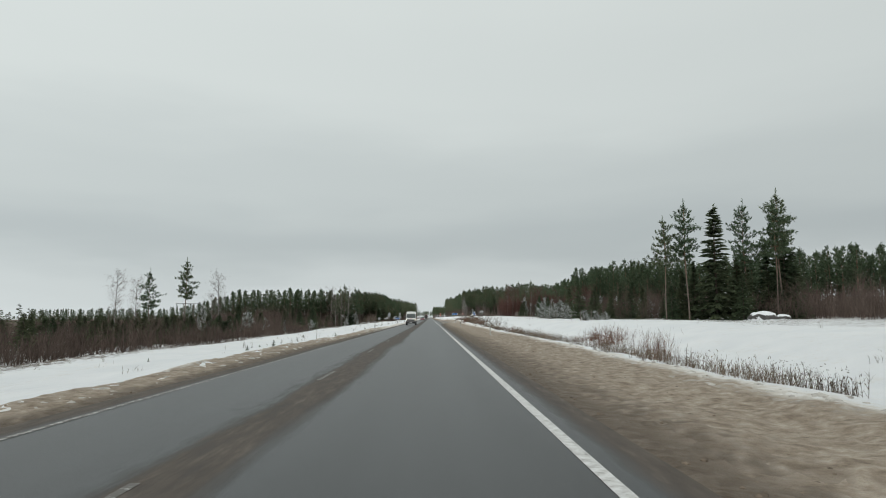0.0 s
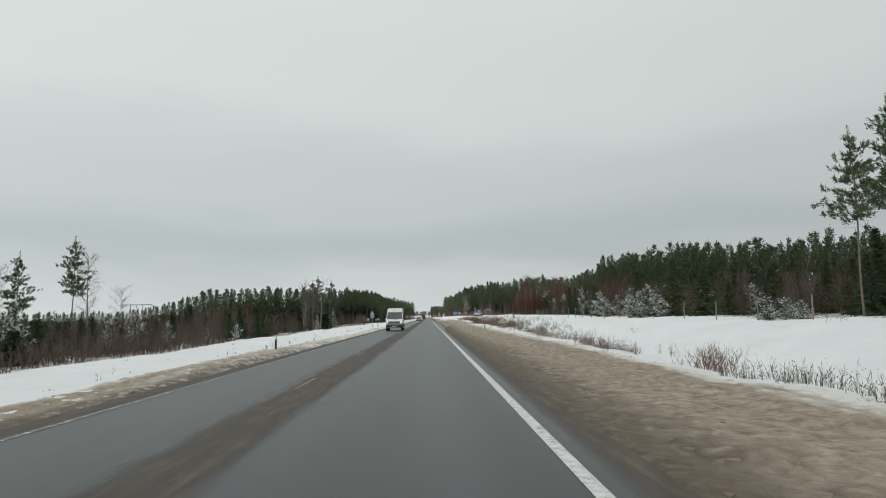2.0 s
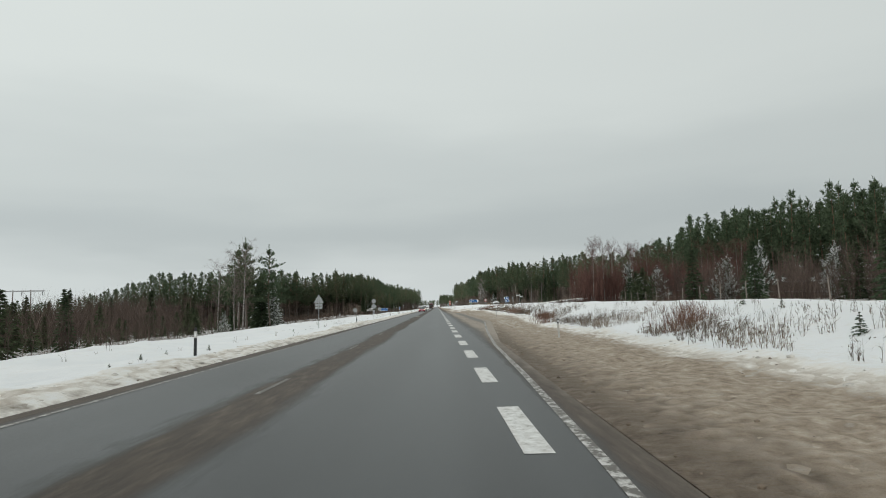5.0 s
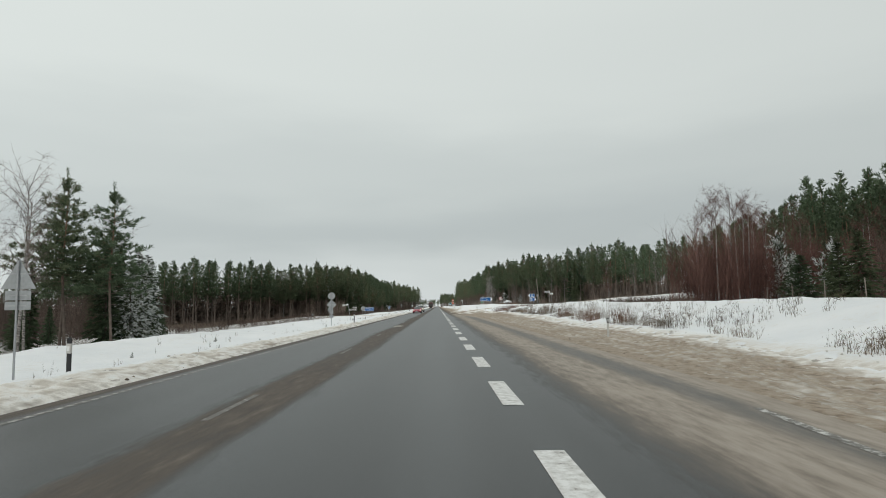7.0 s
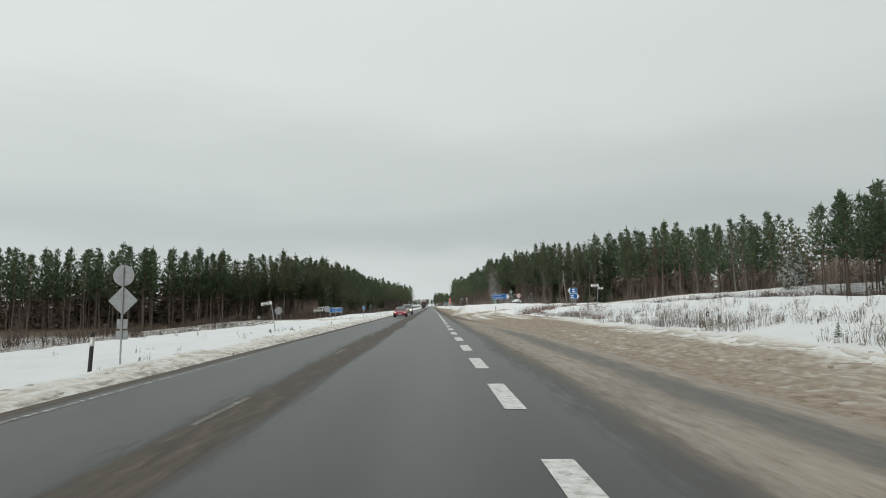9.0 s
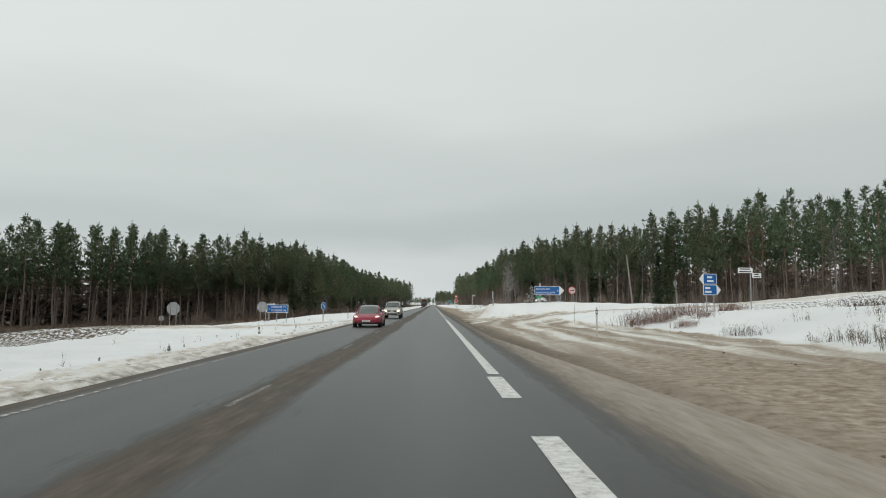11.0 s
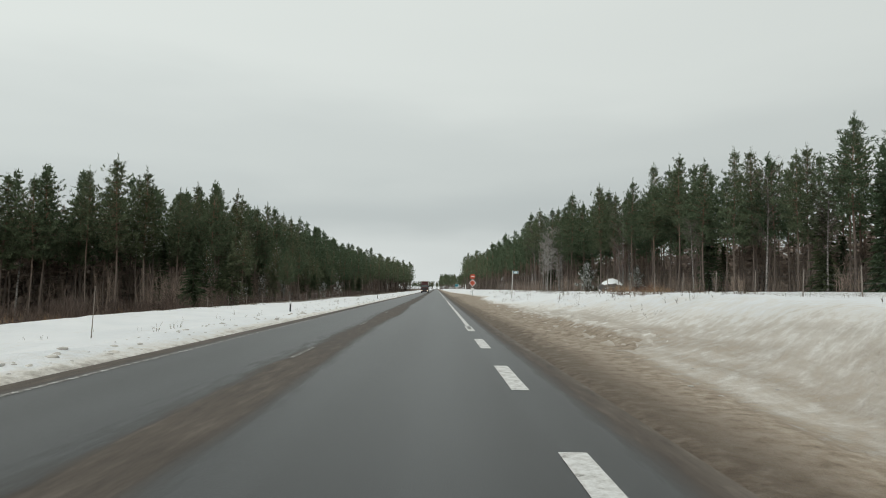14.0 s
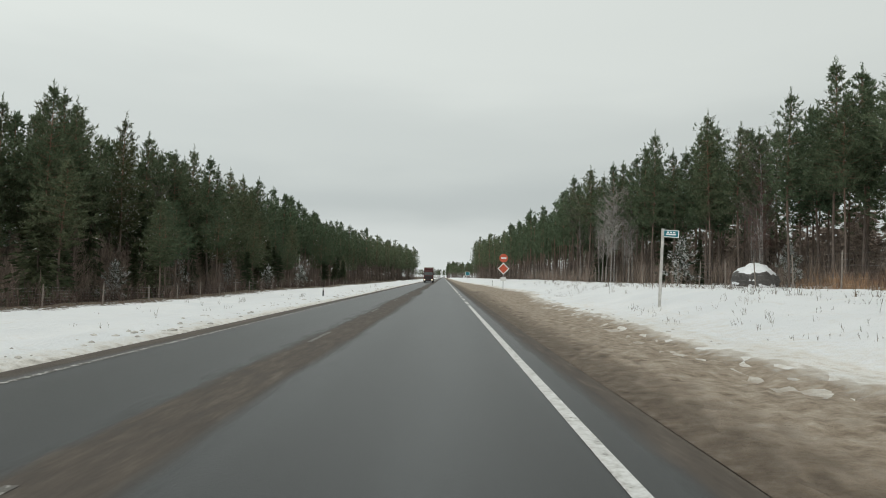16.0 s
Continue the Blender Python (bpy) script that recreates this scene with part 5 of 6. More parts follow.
def arrow_board(name, x, y, z0, z1, x_left, x_right, tip, lines, legs, label, number=None, turn=0.0, size=0.3):
    """Blue direction board with a white edge and a pointed white end."""
    g = gz(x, y)
    t = thing(name, pose(x, y, g, 0, 0, turn), label, "direction sign", "blue direction signs")
    for lx in legs:
        leg("leg", lx, -0.4, z1 - g - 0.05, t, 0.045, 0.06)
    a, b = z0 - g, z1 - g
    m = (a + b) / 2
    if tip > 0:
        out = [(x_left, a), (x_right, a), (x_right + tip, m), (x_right, b), (x_left, b)]
        head = [(x_right, a), (x_right + tip, m), (x_right, b)]
    else:
        out = [(x_left + tip, m), (x_left, a), (x_right, a), (x_right, b), (x_left, b)]
        head = [(x_left, a), (x_left + tip, m), (x_left, b)]
    part("board", plate_bm(out, -0.02, 0.02), M_SIGNWHITE, t, "white-edged board")
    e = 0.045
    part("panel", box_bm(x_left + e, x_right - e, -0.026, -0.02, a + e, b - e), M_SIGNBLUE, t, "blue panel")
    part("arrow_head", plate_bm([(p * 0.96 + (x_left + x_right) / 2 * 0.04, q) for p, q in head], -0.030, -0.022), M_SIGNWHITE, t, "white arrow head")
    for words, lx, lz in lines:
        text_part(words, size, lx, lz - g, -0.029, M_SIGNWHITE, t)
    return t


arrow_board("direction_sign", 11.1, 340.0, 2.62, 3.58, 0.1, 2.85, 0.5, [("NYKARLEBY", 0.25, 3.18), ("UUSIKAARLEPYY", 0.25, 2.78), ("8", 2.58, 2.98)], (0.45, 1.7, 2.7, 2.95),
            "blue arrow board with white place names NYKARLEBY UUSIKAARLEPYY", turn=-3, size=0.285)
arrow_board("direction_sign", -20.0, 344.8, 0.46, 1.38, 0.55, 3.0, -0.5, [("KOVJOKI. ST.", 1.05, 1.02), ("KOVJOKI. AS.", 1.05, 0.62), ("1", 0.75, 0.82)], (0.75, 1.7, 2.8),
            "blue arrow board with white place names KOVJOKI ST KOVJOKI AS", turn=3, size=0.30)
t = thing("small_green_sign", ground_pose(11.6, 339.5, 0), "small green route plate below the direction board", "road sign")
g = gz(11.6, 339.5)
part("plate", box_bm(-0.35, 0.35, -0.02, 0.0, 2.30 - g, 2.48 - g), plain("green_sign_sheet", (0.04, 0.30, 0.12), 0.4), t)
leg("leg", 0.0, -0.4, 2.4 - g, t, 0.03, 0.04)
t = thing("white_marker_pole", ground_pose(12.05, 341.5), "white pole end standing behind the direction board", "pole")
leg("pole", 0.0, -0.4, 3.95 - gz(12.05, 341.5), t, 0.10, 0, M_POSTWHITE)

t = thing("direction_sign", ground_pose(21.7, 319.5, 12), "pair of blue arrow boards stacked on two legs", "direction sign", "blue direction signs")
g = gz(21.7, 319.5)
for lx in (-0.3, 0.35):
    leg("leg", lx, -0.4, 4.0 - g, t, 0.04, 0.06)
for z0, z1, s in ((3.20, 4.02, -1), (2.36, 3.16, 1)):
    a, b_ = z0 - g, z1 - g
    m = (a + b_) / 2
    out = [(-0.6, a), (0.6, a), (0.6, b_), (-0.6, b_)]
    out = out[:2] + [(0.95, m)] + out[2:] if s > 0 else out + [(-0.95, m)]
    bd = part("board", plate_bm(out, -0.02, 0.02), M_SIGNWHITE, t, "white-edged arrow board")
    part("panel", box_bm(-0.56, 0.56, -0.026, -0.02, a + 0.04, b_ - 0.04), M_SIGNBLUE, bd, "blue panel")
    bars_part([(-0.35 - 0.1 * s, 0.1 - 0.1 * s, m + 0.06, m + 0.22), (-0.35 - 0.1 * s, 0.2 - 0.1 * s, m - 0.24, m - 0.08)], M_SIGNWHITE, bd, -0.029)


def keep_sign(x, y, top, r, label, turn=0.0):
    """Round blue keep-right sign: white rim and a slanting white arrow."""
    h = pole_height(x, y, top)
    t = thing("mandatory_arrow_sign", ground_pose(x, y, turn), label, "road sign", "blue arrow signs")
    leg("pole", 0, -0.4, h - 0.05, t, 0.055, 0.05)
    c = h - r
    part("rim", plate_bm(ngon(28, r, 0, 0, c), -0.02, 0.02), M_SIGNWHITE, t, "white rim")
    part("disc", plate_bm(ngon(28, r * 0.92, 0, 0, c), -0.028, -0.02), M_SIGNBLUE, t, "blue disc")

    def rot(pts):
        return [((px_ - pz_) * 0.7071, c + (-px_ - pz_) * 0.7071) for px_, pz_ in pts]
    part("arrow", plate_bm(rot([(-0.62 * r, -0.11 * r), (0.25 * r, -0.11 * r), (0.25 * r, -0.32 * r), (0.68 * r, 0.0), (0.25 * r, 0.32 * r), (0.25 * r, 0.11 * r), (-0.62 * r, 0.11 * r)]), -0.036, -0.028), M_SIGNWHITE, t, "white arrow")


keep_sign(6.55, 340.0, 3.0, 0.40, "round blue sign with slanting white arrow in a snow bank", turn=-97)
keep_sign(-12.9, 345.2, 1.72, 0.45, "round blue sign with slanting white arrow beside the side road", turn=62)

h = pole_height(17.6, 349.6, 3.85)
t = thing("no_overtaking_sign", ground_pose(17.6, 349.6, 0, 0, -4), "round red-rimmed sign on two splayed legs in snow", "road sign")
for lx in (-0.18, 0.18):
    part("leg", tube_bm((lx * 0.5, 0.05, h - 0.6), (lx * 1.4, 0.05, -0.4), 0.03), M_STEEL, t)
part("rim", plate_bm(ngon(24, 0.48, 0, 0, h - 0.48), -0.02, 0.02), M_SIGNRED, t, "red rim")
part("disc", plate_bm(ngon(24, 0.405, 0, 0, h - 0.48), -0.028, -0.02), M_POSTWHITE, t, "pale disc")
for x0, mat in ((-0.29, M_SIGNRED), (0.03, M_BLACK)):
    part("symbol", box_bm(x0, x0 + 0.25, -0.034, -0.028, h - 0.58, h - 0.42, 0.002), mat, t)

h = pole_height(6.95, 460.5, 4.43)
t = thing("priority_road_sign", ground_pose(6.95, 460.5), "orange-red round sign above an orange diamond on one post", "road sign")
leg("pole", 0, -0.4, h - 0.05, t, 0.045, 0.05)
part("round_plate", plate_bm(ngon(24, 0.50, 0, 0, h - 0.5), -0.02, 0.02), M_SIGNORANGE, t, "orange-red round plate")
bars_part([(-0.32, 0.32, h - 0.60, h - 0.40)], M_SIGNWHITE, t, -0.022)
part("diamond_edge", plate_bm(ngon(4, 0.70, 0, 0, h - 1.75), -0.02, 0.02), M_SIGNWHITE, t, "white diamond edge")
part("diamond", plate_bm(ngon(4, 0.56, 0, 0, h - 1.75), -0.028, -0.02), M_SIGNORANGE, t, "orange diamond")
part("number_plate", box_bm(-0.32, 0.32, -0.02, 0.02, h - 3.2, h - 2.75, 0.004), M_SIGNWHITE, t, "small white plate")

h = pole_height(8.7, 411.5, 3.72)
t = thing("bus_stop_sign", ground_pose(8.7, 411.5, 0, 0, 2), "teal bus stop flag sign on a tall grey pole", "bus stop sign")
leg("pole", 0, -0.5, h, t, 0.06, 0, M_POSTWHITE)
fl = part("flag", box_bm(0.0, 0.66, -0.03, 0.03, h - 0.34, h - 0.04, 0.01), M_SIGNWHITE, t, "white-edged flag")
part("panel", box_bm(0.045, 0.62, -0.036, -0.03, h - 0.31, h - 0.07), M_SIGNTEAL, fl, "teal panel")
bars_part([(0.13, 0.53, h - 0.25, h - 0.19), (0.16, 0.24, h - 0.17, h - 0.11), (0.28, 0.36, h - 0.17, h - 0.11), (0.40, 0.50, h - 0.17, h - 0.11)], M_SIGNWHITE, fl, -0.037)

t = thing("distant_sign", ground_pose(9.6, 640), "small far-off blue and white road sign", "road sign")
leg("pole", 0, -0.4, 2.9, t, 0.05, 0.05)
part("plate", box_bm(-0.9, 0.9, -0.02, 0.02, 1.6, 3.0, 0.01), M_SIGNWHITE, t)
part("panel", box_bm(-0.8, 0.8, -0.027, -0.02, 1.7, 2.9), M_SIGNTEAL, t)


def utility_pole(x, y, top, lean, label):
    h = pole_height(x, y, top)
    t = thing("utility_pole", ground_pose(x, y, 0, 0, lean), label, "pole", "wooden poles")
    part("pole", tube_bm((0, 0, -0.6), (0, 0, h), 0.16, 0.10, 12), M_POSTWOOD, t)
    part("cap", tube_bm((0, 0, h), (0, 0, h + 0.05), 0.11, 0.05, 10), M_STEEL, t)


utility_pole(31.4, 369.5, 9.5, -6, "leaning weathered wooden pole by the forest edge")
utility_pole(60.5, 388, 10.5, 1, "weathered wooden pole by the forest edge")



def h_pylon(x, y, top):
    h = pole_height(x, y, top)
    t = thing("power_pylon", ground_pose(x, y, 10), "wooden H-frame power pylon with steel crossarm", "pylon")
    for lx in (-2.2, 2.2):
        part("leg", tube_bm((lx * 1.1, 0, -0.6), (lx, 0, h), 0.17, 0.12, 10), M_POSTWOOD, t)
    part("crossarm", box_bm(-5.6, 5.6, -0.12, 0.12, h - 0.45, h - 0.12, 0.02), M_STEEL, t)
    for lx in (-5.2, 0.0, 5.2):
        part("insulator", tube_bm((lx, 0, h - 0.45), (lx, 0, h - 1.5), 0.09, 0.09, 8), M_BLACK, t)


h_pylon(-113, 298, 8.6)

# ---- fences ----


def fence(pts, step, height, label, wires=6):
    t = thing("wildlife_fence", Matrix.Identity(4), label, "fence")
    tops = []
    me = None
    for (x0, y0), (x1, y1) in zip(pts, pts[1:]):
        d = math.hypot(x1 - x0, y1 - y0)
        n = max(1, round(d / step))
        for k in range(n):
            x, y = x0 + (x1 - x0) * k / n, y0 + (y1 - y0) * k / n
            z = gz(x, y)
            ob = part("post", tube_bm((0, 0, -0.4), (0, 0, height + 0.15), 0.045, 0.036, 8), M_POSTWOOD, t) if me is None else new("post", me)
            me = ob.data
            ob.parent = t
            ob.matrix_basis = pose(x, y, z, rng.uniform(-3, 3), rng.uniform(-3, 3), 0)
            tops.append((x, y, z))
    for k in range(wires):
        h = height * (k + 0.9) / wires
        b = Bits()
        for (xa, ya, za), (xb, yb, zb) in zip(tops, tops[1:]):
            b.ribbon((xa, ya, za + h), (xb, yb, zb + h), 0.005)
            b.ribbon((xb, yb, zb + h), (xa, ya, za + h), 0.006)
        link_mesh("wire", b.v, b.f, M_STEEL, t)
    return t


fence([(21, 84), (20.6, 130), (22.5, 165), (27, 205), (31.5, 235), (44, 285), (46, 318)], 5.6, 1.25, "weathered wooden post fence with two wires before the woods", 2)
fence([(40, 352), (27, 372), (20.5, 405), (20.5, 432), (19, 480), (20, 545)], 4.5, 1.9, "tall wooden post and wire fence along the pine forest")
fence([(-21.5, 398), (-18.8, 426), (-19.5, 470), (-20.5, 515), (-20.5, 565)], 4.5, 0.95, "wooden post and wire fence before the pine trunks")

# ---- boulders ----


def boulder(x, y, w, d, h, seed):
    t = thing("boulder", ground_pose(x, y, rng.uniform(0, 360), dz=-0.15 * h), "grey granite boulder with a thick cap of snow", "boulder", "boulders")
    for nm, mat, k in (("stone", M_ROCK, 0), ("snow_cap", M_SNOW, 1)):
        bm = bmesh.new()
        bmesh.ops.create_icosphere(bm, subdivisions=4, radius=1.0)
        for v in bm.verts:
            c = v.co.copy()
            f = 1 + 0.12 * noise.noise((c.x * 1.3 + seed, c.y * 1.3, c.z * 1.3)) + 0.07 * noise.noise((c.x * 4 + seed, c.y * 4, c.z * 4))
            v.co = Vector((c.x * w / 2 * f, c.y * d / 2 * f, (c.z * 0.5 + 0.35) * h * f))
            if k:
                lift = max(0.0, c.z - 0.50 + 0.55 * noise.noise((c.x * 2.2, c.y * 2.2 + seed, 4.0)))
                v.co = Vector((v.co.x * 0.985, v.co.y * 0.985, v.co.z - 0.10)) if lift <= 0 else Vector((v.co.x, v.co.y, v.co.z + 0.03 + 0.10 * min(1, lift * 3)))
        part(nm, bm, mat, t, smooth=True)


boulder(30.3, 447.5, 6.4, 4.2, 2.9, 1.0)
boulder(47.2, 90.0, 4.2, 3.2, 1.9, 2.0)
boulder(51.0, 91.5, 2.2, 2.0, 1.2, 3.0)

# ---- vehicles ----
M_VANWHITE = plain("dirty_white_car_paint", (0.68, 0.68, 0.665), 0.35, vary=0.10, scale=3)
M_REDPAINT = plain("dark_red_car_paint", (0.27, 0.020, 0.045), 0.28, vary=0.12, scale=3)
M_MAROON = plain("dark_maroon_lorry_paint", (0.07, 0.018, 0.018), 0.4, vary=0.15)
M_DECAL = plain("red_vinyl_graphics", (0.50, 0.06, 0.04), 0.5, vary=0.1)
M_SILVER = plain("silver_grey_car_paint", (0.43, 0.425, 0.40), 0.36, 0.3, vary=0.14, scale=3)
M_DARKTRIM = plain("dirty_black_trim", (0.030, 0.030, 0.031), 0.6, vary=0.2, scale=5)
M_TYRE = plain("slushy_tyre_rubber", (0.028, 0.027, 0.026), 0.9, vary=0.3, scale=8)
M_HUB = plain("dirty_wheel_hub", (0.11, 0.11, 0.115), 0.5, 0.5, vary=0.3, scale=12)
M_RIM = plain("alloy_rim", (0.30, 0.30, 0.31), 0.4, 0.8)


def glass_material():
    m, n, l, b = material("dark_car_glass", 0.06, spec=0.6)
    f = noise_of(n, l, 2.0, 3)
    # grey-green base is lifted to paint in some of the sky's reflection
    l.new(ramp(n, l, f, [(0.3, (0.062, 0.074, 0.075)), (0.7, (0.105, 0.118, 0.117))]), b.inputs["Base Color"])
    return m


def lamp_material():
    m, n, l, b = material("lit_headlamp", 0.2)
    b.inputs["Base Color"].default_value = (0.8, 0.78, 0.7, 1)
    b.inputs["Emission Color"].default_value = (1.0, 0.87, 0.64, 1)
    b.inputs["Emission Strength"].default_value = 1.25
    return m


M_GLASS, M_LAMP = glass_material(), lamp_material()


def hull(profile, width_at, bev=0.07, seg=3):
    """A car body: side profile in y and z, given width at each height and length."""
    bm = bmesh.new()
    rows = []
    for s in (-1.0, -0.86, 0.0, 0.86, 1.0):
        rows.append([bm.verts.new((s * width_at(y, z) * 1.0, y + (0.10 * (abs(s) - 0.0) ** 3 if y < 0.6 else 0.0), z)) for y, z in profile])
    n = len(profile)
    for a, b in zip(rows, rows[1:]):
        for i in range(n):
            j = (i + 1) % n
            bm.faces.new((a[i], a[j], b[j], b[i]))
    bm.faces.new(rows[0][::-1])
    bm.faces.new(rows[-1])
    bmesh.ops.recalc_face_normals(bm, faces=bm.faces)
    edges = [e for e in bm.edges if len(e.link_faces) == 2 and e.calc_face_angle(0) > 0.5]
    bmesh.ops.bevel(bm, geom=edges, offset=bev, segments=seg, affect="EDGES", profile=0.6, clamp_overlap=True)
    return bm


def station(rows, y):
    ys = [r[0] for r in rows]
    return [float(np.interp(y, ys, [r[k] for r in rows])) for k in (1, 2, 3)]


def loft(rows, n=4.5, ring=32, fine=4, taper=0.0):
    """A rounded body: at each y a full oval of given half width, bottom and top."""
    rows = [tuple(map(float, r)) for r in rows]
    ext = np.array([rows[0]] + rows + [rows[-1]])
    st = []
    for i in range(1, len(ext) - 2):
        p0, p1, p2, p3 = ext[i - 1:i + 3]
        for k in range(fine):
            t = k / fine
            st.append(0.5 * (2 * p1 + (p2 - p0) * t + (2 * p0 - 5 * p1 + 4 * p2 - p3) * t * t + (3 * p1 - p0 - 3 * p2 + p3) * t ** 3))
    st.append(ext[-1])
    bm = bmesh.new()
    loops = []
    for y, w, z0, z1 in st:
        loop = []
        for k in range(ring):
            a = 2 * math.pi * (k + 0.5) / ring
            c, s = math.cos(a), math.sin(a)
            c, s = math.copysign(abs(c) ** (2 / n), c), math.copysign(abs(s) ** (2 / n), s)
            loop.append(bm.verts.new((w * c * (1 - taper * (s + 1) / 2), y, (z0 + z1) / 2 + (z1 - z0) / 2 * s)))
        loops.append(loop)
    for a, b in zip(loops, loops[1:]):
        for k in range(ring):
            bm.faces.new((a[k], a[(k + 1) % ring], b[(k + 1) % ring], b[k]))
    bm.faces.new(loops[0][::-1])
    bm.faces.new(loops[-1])
    bmesh.ops.recalc_face_normals(bm, faces=bm.faces)
    return bm


def skin(rows, x, y, n=4.5, lift=0.0):
    """A point on the upper side of such a body."""
    w, z0, z1 = station(rows, y)
    q = min(0.985, abs(x) / w)
    return (x, y, (z0 + z1) / 2 + (z1 - z0) / 2 * (1 - q ** n) ** (1 / n) + lift)


def rail(points, r, sides=8):
    """One bent bar through the points."""
    bm = bmesh.new()
    pts = [Vector(p) for p in points]
    rings = []
    for k, p in enumerate(pts):
        d = (pts[min(k + 1, len(pts) - 1)] - pts[max(k - 1, 0)]).normalized()
        u = d.cross(Vector((1.0, 0.0, 0.0))).normalized()
        v = d.cross(u)
        rings.append([bm.verts.new(p + (u * math.cos(6.2832 * q / sides) + v * math.sin(6.2832 * q / sides)) * r) for q in range(sides)])
    for a, b in zip(rings, rings[1:]):
        for q in range(sides):
            bm.faces.new((a[q], a[(q + 1) % sides], b[(q + 1) % sides], b[q]))
    bm.faces.new(rings[0][::-1])
    bm.faces.new(rings[-1])
    bmesh.ops.recalc_face_normals(bm, faces=bm.faces)
    return bm


def slab(points, thick=0.012):
    """A thin panel through four or more points, thickened along its normal."""
    bm = bmesh.new()
    p = [Vector(q) for q in points]
    nrm = (p[1] - p[0]).cross(p[2] - p[0]).normalized()
    a = [bm.verts.new(q - nrm * thick) for q in p]
    b = [bm.verts.new(q + nrm * thick) for q in p]
    bm.faces.new(a[::-1])
    bm.faces.new(b)
    for i in range(len(p)):
        j = (i + 1) % len(p)
        bm.faces.new((a[i], a[j], b[j], b[i]))
    bmesh.ops.recalc_face_normals(bm, faces=bm.faces)
    return bm


def wheel(t, x, y, r, w):
    s = 1 if x > 0 else -1
    bm = bmesh.new()
    m = Matrix.Translation((x, y, r)) @ pose(0, 0, 0, 0, 90, 0)
    bmesh.ops.create_cone(bm, cap_ends=True, segments=28, radius1=r, radius2=r, depth=w, matrix=m)
    bmesh.ops.bevel(bm, geom=[e for e in bm.edges if e.calc_face_angle(0) > 1.0], offset=0.035, segments=2, affect="EDGES")
    wh = part("wheel", bm, M_TYRE, t, "dirty black tyre", True)
    bm = bmesh.new()
    bmesh.ops.create_cone(bm, cap_ends=True, segments=20, radius1=r * 0.66, radius2=r * 0.6, depth=0.03, matrix=Matrix.Translation((x + s * (w / 2 + 0.005), y, r)) @ pose(0, 0, 0, 0, 90 * s, 0))
    part("rim", bm, M_HUB, wh)
    bm = tube_bm((x - s * 0.02, y, r * 1.05), (x + s * (w / 2 - 0.01), y, r * 1.05), r * 1.16, sides=24)
    part("wheel_arch", bm, M_DARKTRIM, t)


def mirror(t, x, y, z, mat, k=1.0):
    s = 1 if x > 0 else -1
    part("mirror", box_bm(x, x + s * 0.22 * k, y - 0.06, y + 0.08, z, z + 0.17 * k, 0.03) if s > 0 else box_bm(x - 0.22 * k, x, y - 0.06, y + 0.08, z, z + 0.17 * k, 0.03), mat, t)


def plate_bar(t, y, z):
    pl = part("licence_plate", box_bm(-0.26, 0.26, y - 0.02, y, z - 0.055, z + 0.055, 0.004), M_SIGNWHITE, t, "white plate with a dark bar")
    bars_part([(-0.17, 0.19, z - 0.022, z + 0.022)], M_BLACK, pl, y - 0.021)


